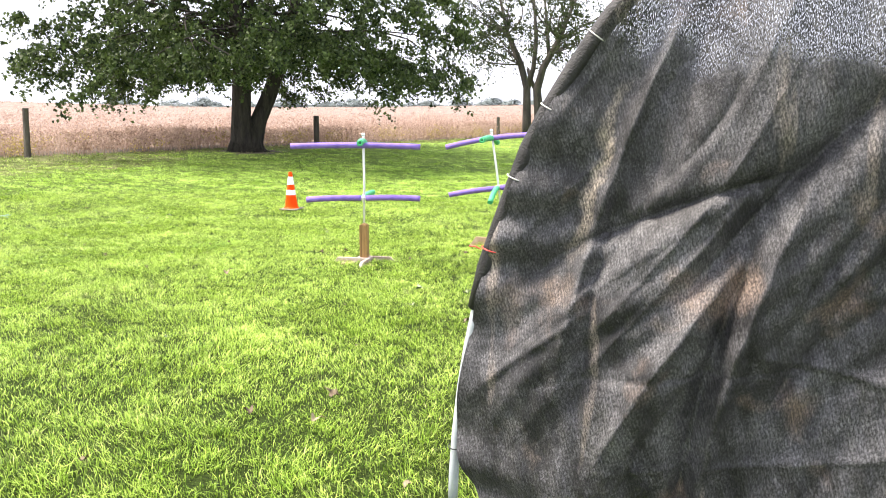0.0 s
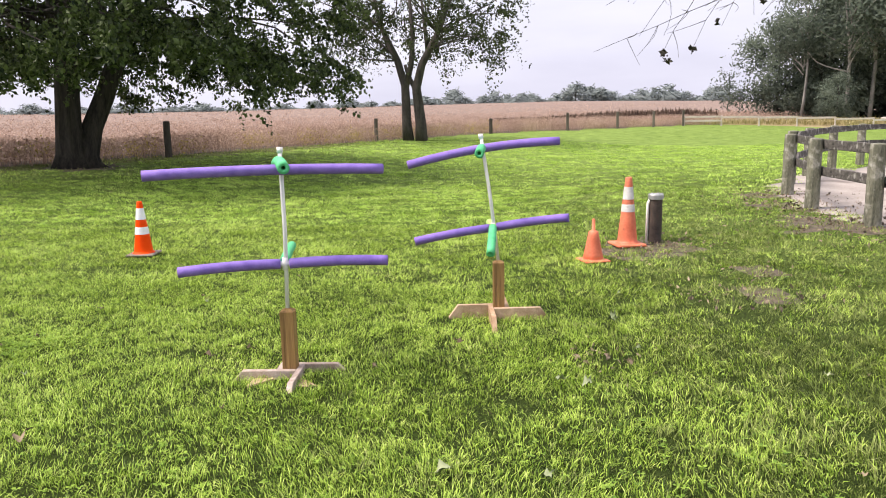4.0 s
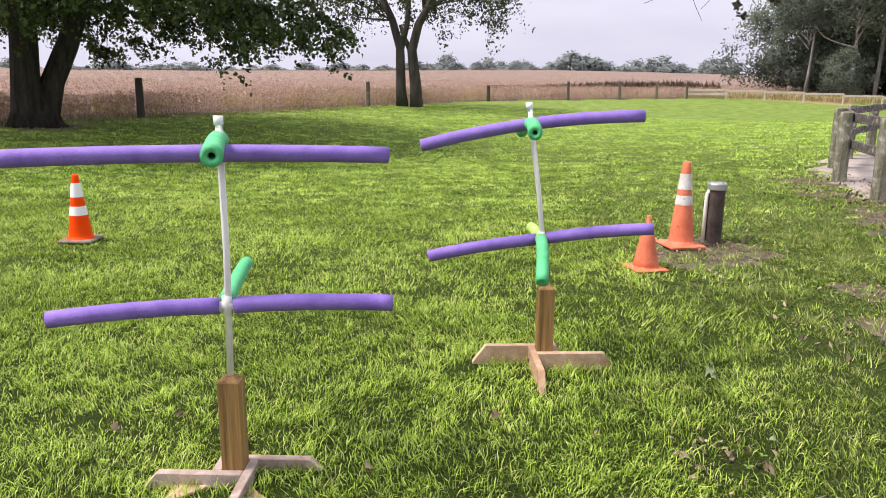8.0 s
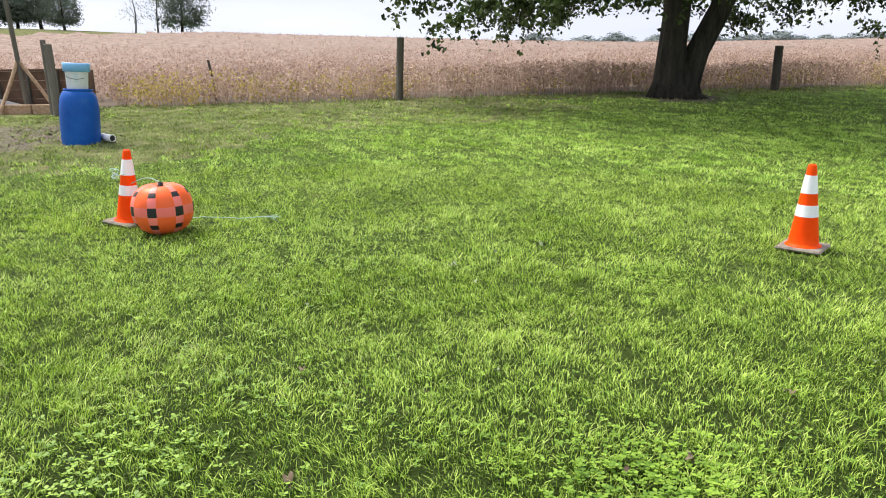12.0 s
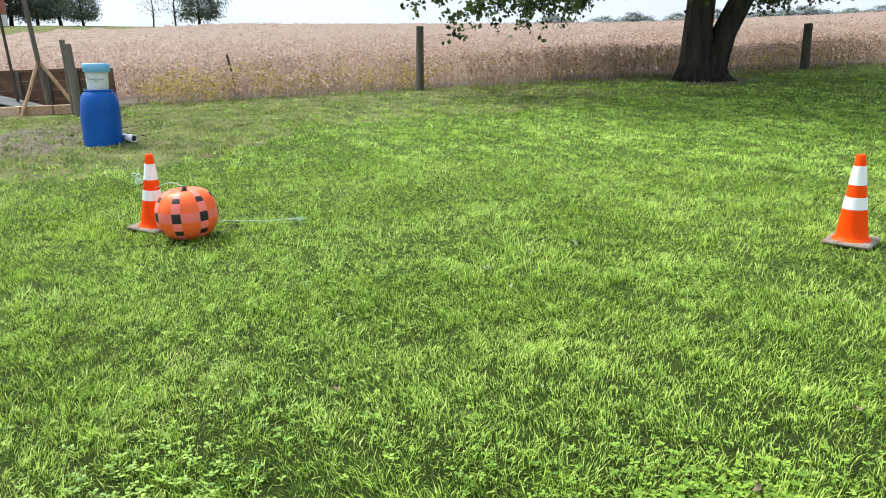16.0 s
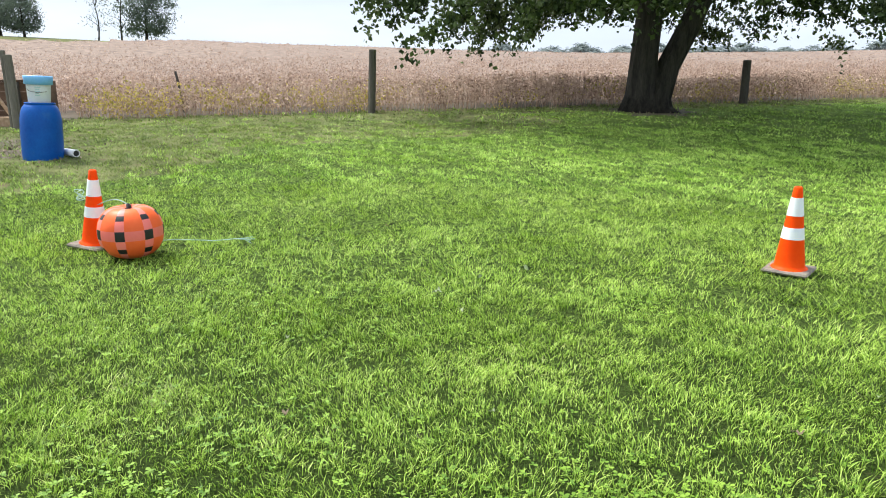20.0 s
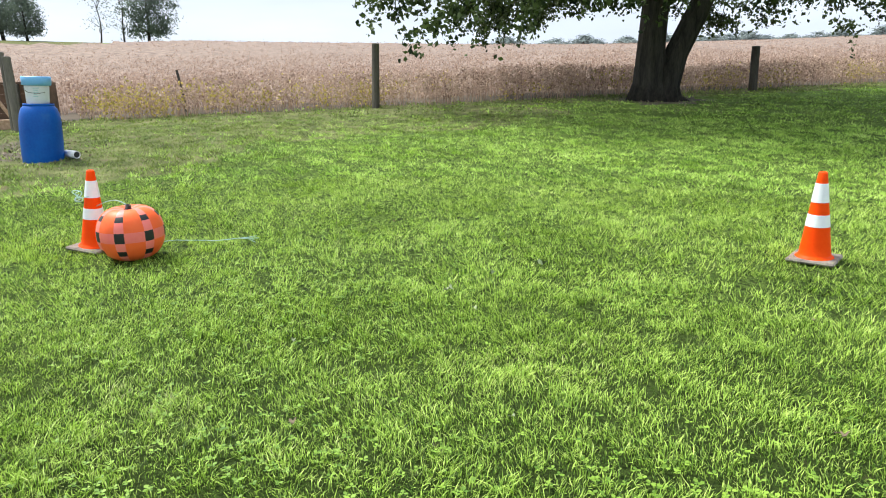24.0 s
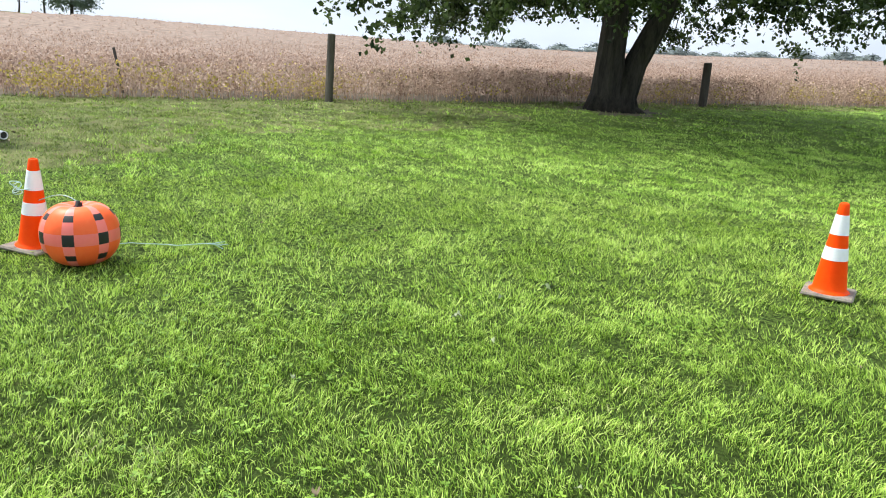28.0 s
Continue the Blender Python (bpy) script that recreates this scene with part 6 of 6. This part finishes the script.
def clover(patches):
    c = []
    for x, y, r, n in patches:
        c.append(np.stack([x + rng.normal(0, r, n), y + rng.normal(0, r, n)], -1))
    c = np.concatenate(c)
    n = len(c)
    z = land(c[:, 0], c[:, 1]) + rng.uniform(0.025, 0.06, n)
    a0 = rng.uniform(0, 2 * np.pi, n)
    verts, faces = [], []
    for k in range(3):
        a = a0 + k * 2 * np.pi / 3
        d = np.stack([np.cos(a), np.sin(a), np.full(n, 0.15)], -1)
        e = np.stack([-np.sin(a), np.cos(a), np.zeros(n)], -1)
        o = np.stack([c[:, 0], c[:, 1], z], -1)
        s = rng.uniform(0.008, 0.014, n)[:, None]
        v = np.stack([o, o + d * s + e * s * 0.75, o + d * s * 1.8 + e * s * 0.35, o + d * s * 1.8 - e * s * 0.35, o + d * s - e * s * 0.75], 1)
        b = np.arange(n)[:, None] * 5
        verts.append((v.reshape(-1, 3), [np.concatenate([b + np.array([0, 1, 2]), b + np.array([0, 2, 3]), b + np.array([0, 3, 4])])]))
    ob = new("clover", mesh("clover", *joined(*verts), clover_green))
    tagged(ob, "low patches of green clover among the grass", "clover", kind="stuff")


clover([(-4.9, 1.8, 0.4, 110), (-4.6, 1.3, 0.3, 170), (-5.6, 2.4, 0.6, 80), (-3.2, 3.0, 0.22, 330), (-4.0, 2.6, 0.5, 90), (-6.6, 3.2, 0.8, 380), (-5.0, 5.2, 0.25, 150), (-7.2, 5.0, 1.0, 420), (1.5, 1.6, 0.6, 150), (-0.8, 1.2, 0.5, 160), (-2.6, 3.6, 0.5, 200), (3.2, 6.0, 0.9, 300)])


def debris():
    """Bark, straw and dead leaves on the bare soil."""
    c = []
    for x, y, r, n in ((-15.2, 3.0, 0.9, 500), (-14.3, 2.3, 0.7, 250), (4.7, 9.2, 0.8, 420), (4.6, 11.2, 0.7, 300), (4.5, 12.9, 0.5, 200), (5.4, 7.0, 0.7, 250), (1.9, 7.4, 0.4, 260), (1.25, 3.1, 0.16, 70), (2.6, 5.0, 0.35, 60), (2.75, 5.9, 0.3, 50), (-12.6, 16.6, 1.0, 300), (7, 10, 1.6, 160)):
        p = np.stack([x + rng.normal(0, r, n), y + rng.normal(0, r, n)], -1)
        c.append(np.column_stack([p, land(p[:, 0], p[:, 1]) + rng.uniform(0.006, 0.03, n)]))
    ob = new("ground_litter", mesh("ground_litter", *shards(np.concatenate(c), 0.022, 0.010), litter_mat))
    tagged(ob, "dry leaves, bark and straw scattered on bare soil", "litter", kind="stuff")


def coarse_litter():
    """Clods, rotten leaves and bits of wood along the edge of the paddock."""
    c = []
    for x, y, r, n in ((4.75, 9.6, 0.45, 70), (4.5, 11.5, 0.4, 60), (4.7, 13.3, 0.4, 40), (5.2, 8.0, 0.5, 60), (6.2, 11.0, 0.9, 40), (1.95, 7.5, 0.35, 24), (2.5, 4.9, 0.3, 14), (-15.0, 2.9, 0.8, 60)):
        p = np.stack([x + rng.normal(0, r, n), y + rng.normal(0, 1.3 * r, n)], -1)
        c.append(np.column_stack([p, land(p[:, 0], p[:, 1]) + rng.uniform(0.012, 0.035, n)]))
    ob = new("coarse_litter", mesh("coarse_litter", *shards(np.concatenate(c), 0.034, 0.022), clod_mat))
    tagged(ob, "dark clods and rotten leaves along the paddock edge", "litter", kind="stuff")


clod_mat = material("dark_clods", (0.05, 0.039, 0.029), (0.24, 0.19, 0.14), 5, 0.95, 0.3, 30, island=0.8)
coarse_litter()
litter_mat = material("dry_litter", (0.13, 0.09, 0.06), (0.42, 0.33, 0.24), 2, 0.9, 0, 9, island=0.8)
debris()


# ---- hand trolley, garden bench and wood heap by the paddock ----
trolley_yellow = material("yellow_plastic", (0.62, 0.33, 0.01), (0.78, 0.45, 0.02), 4, 0.45, 0.05, 30)
rubber_black = material("black_rubber", (0.012, 0.012, 0.013), (0.035, 0.034, 0.033), 8, 0.8, 0.1, 40)
bench_green = material("green_paint", (0.12, 0.38, 0.20), (0.20, 0.50, 0.28), 5, 0.5, 0.1, 40)
rock_white = material("pale_logs", (0.30, 0.27, 0.24), (0.62, 0.58, 0.53), 4, 0.85, 0.3, 20, per_object=0.5)


def trolley(x, y):
    ob = thing("hand_trolley", "small yellow trolley with black wheels and upright handle on dust", "trolley", pose(x, y, ground_at(x, y), 0, 0, -10))
    part("tub", moved(prism([(-0.20, 0.06), (0.32, 0.06), (0.36, 0.24), (-0.22, 0.24)], 0.34, 0.02), pose(0.22, 0, 0)), trolley_yellow, ob, "yellow plastic tub")
    for dy in (-0.15, 0.15):
        part("handle_bar", tube([(-0.08, dy * 0.6, 0.10), (-0.03, dy * 0.5, 0.3), (0.03, dy * 0.4, 0.52)], 0.014, 8), rubber_black, ob, smooth=True)
        wheel = part("wheel", moved(lathe([(0.02, -0.02), (0.055, -0.024), (0.063, 0), (0.055, 0.024), (0.02, 0.02)], 20), pose(-0.06, dy * 0.6, 0.063, 90, 0, 0)), rubber_black, ob, "black wheel", True)
        part("rim", moved(lathe([(0, -0.012), (0.028, -0.026), (0.032, 0), (0.028, 0.026), (0, 0.012)], 14), pose(-0.06, dy * 0.6, 0.063, 90, 0, 0)), pipe_dark, wheel)
        part("wheel", moved(lathe([(0.0, -0.02), (0.055, -0.022), (0.06, 0), (0.055, 0.022), (0.0, 0.02)], 16), pose(0.5, dy, 0.06, 90, 0, 0)), rubber_black, ob, "black wheel", True)
    part("grip", tube([(0.03, -0.08, 0.52), (0.03, 0.08, 0.52)], 0.018, 8), rubber_black, ob)


def bench(x, y, turn):
    ob = thing("garden_bench", "low green painted slatted bench beyond the paddock fence", "bench", pose(x, y, ground_at(x, y), 0, 0, turn))
    for i in range(4):
        part("seat_slat", moved(box(1.5, 0.085, 0.025, 0.004), pose(0, -0.18 + 0.1 * i, 0.405)), bench_green, ob)
    for i in range(3):
        part("front_slat", moved(box(1.5, 0.022, 0.075, 0.004), pose(0, -0.215, 0.12 + 0.095 * i)), bench_green, ob)
    for dx in (-0.65, 0.65):
        for dy in (-0.17, 0.15):
            part("leg", moved(box(0.06, 0.06, 0.405, 0.004), pose(dx, dy, 0)), bench_green, ob)


trolley(5.55, 9.25)
bench(10.2, 21.2, 8)
for i in range(26):
    x, y = rng.uniform(25, 37), 64 + rng.normal(0, 0.5)
    length = rng.uniform(0.8, 2.2)
    ob = thing("firewood_log", "pale cut log in a heap by the far fence", "log", pose(x, y, ground_at(x, y) + 0.25 + 0.3 * (i % 3), 0, rng.uniform(-15, 15), rng.uniform(-25, 25)), "log heap")
    part("log_body", tube([(-length / 2, 0, 0), (0, 0.03, 0.02), (length / 2, 0, 0)], rng.uniform(0.1, 0.2), 9), rock_white, ob)


def weeds():
    """Tall dry grass along the far rail fence."""
    n = 9000
    x = rng.uniform(5, 50, n)
    y = 57.2 + 0.11 * (x - 8) + rng.exponential(2.4, n)
    keep = beyond_fence(x, y) < 0.5
    v = blades(x[keep], y[keep], 0.55, 0.05, 0.35)
    ob = new("dry_weeds", mesh("dry_weeds", *v, weed_blade))
    tagged(ob, "tall pale dry weeds along the far fence", "weeds", kind="stuff")


weed_blade = material("dry_weed_blade", (0.22, 0.20, 0.07), (0.50, 0.42, 0.22), 0.4, 0.8, 0, 3, island=0.7, through_light=0.3)
weeds()


def edge_weeds():
    """Yellowing weeds where the field meets the lawn."""
    spots = []
    for i in range(120):
        k = rng.uniform(-17, 26) if i < 84 else rng.uniform(-17, -10)
        s = rng.uniform(0.2, 1.1)
        x, y = -12.6 + 0.342 * k - 0.94 * s, 21 + 0.94 * k + 0.342 * s
        if y > 5.2:
            spots.append((x, y, ground_at(x, y) + rng.uniform(0.15, 0.5)))
    ob = new("edge_weeds", mesh("edge_weeds", *leafy(np.array(spots), 46, 0.2, 0.035, 0.02, 0.2), weed_yellow))
    tagged(ob, "yellowing green weeds along the edge of the field", "weeds", kind="stuff")


weed_yellow = material("yellowing_weed", (0.24, 0.22, 0.045), (0.68, 0.54, 0.14), 0.6, 0.7, 0, 3, island=0.7, through_light=0.3, gloss=0.2)
edge_weeds()
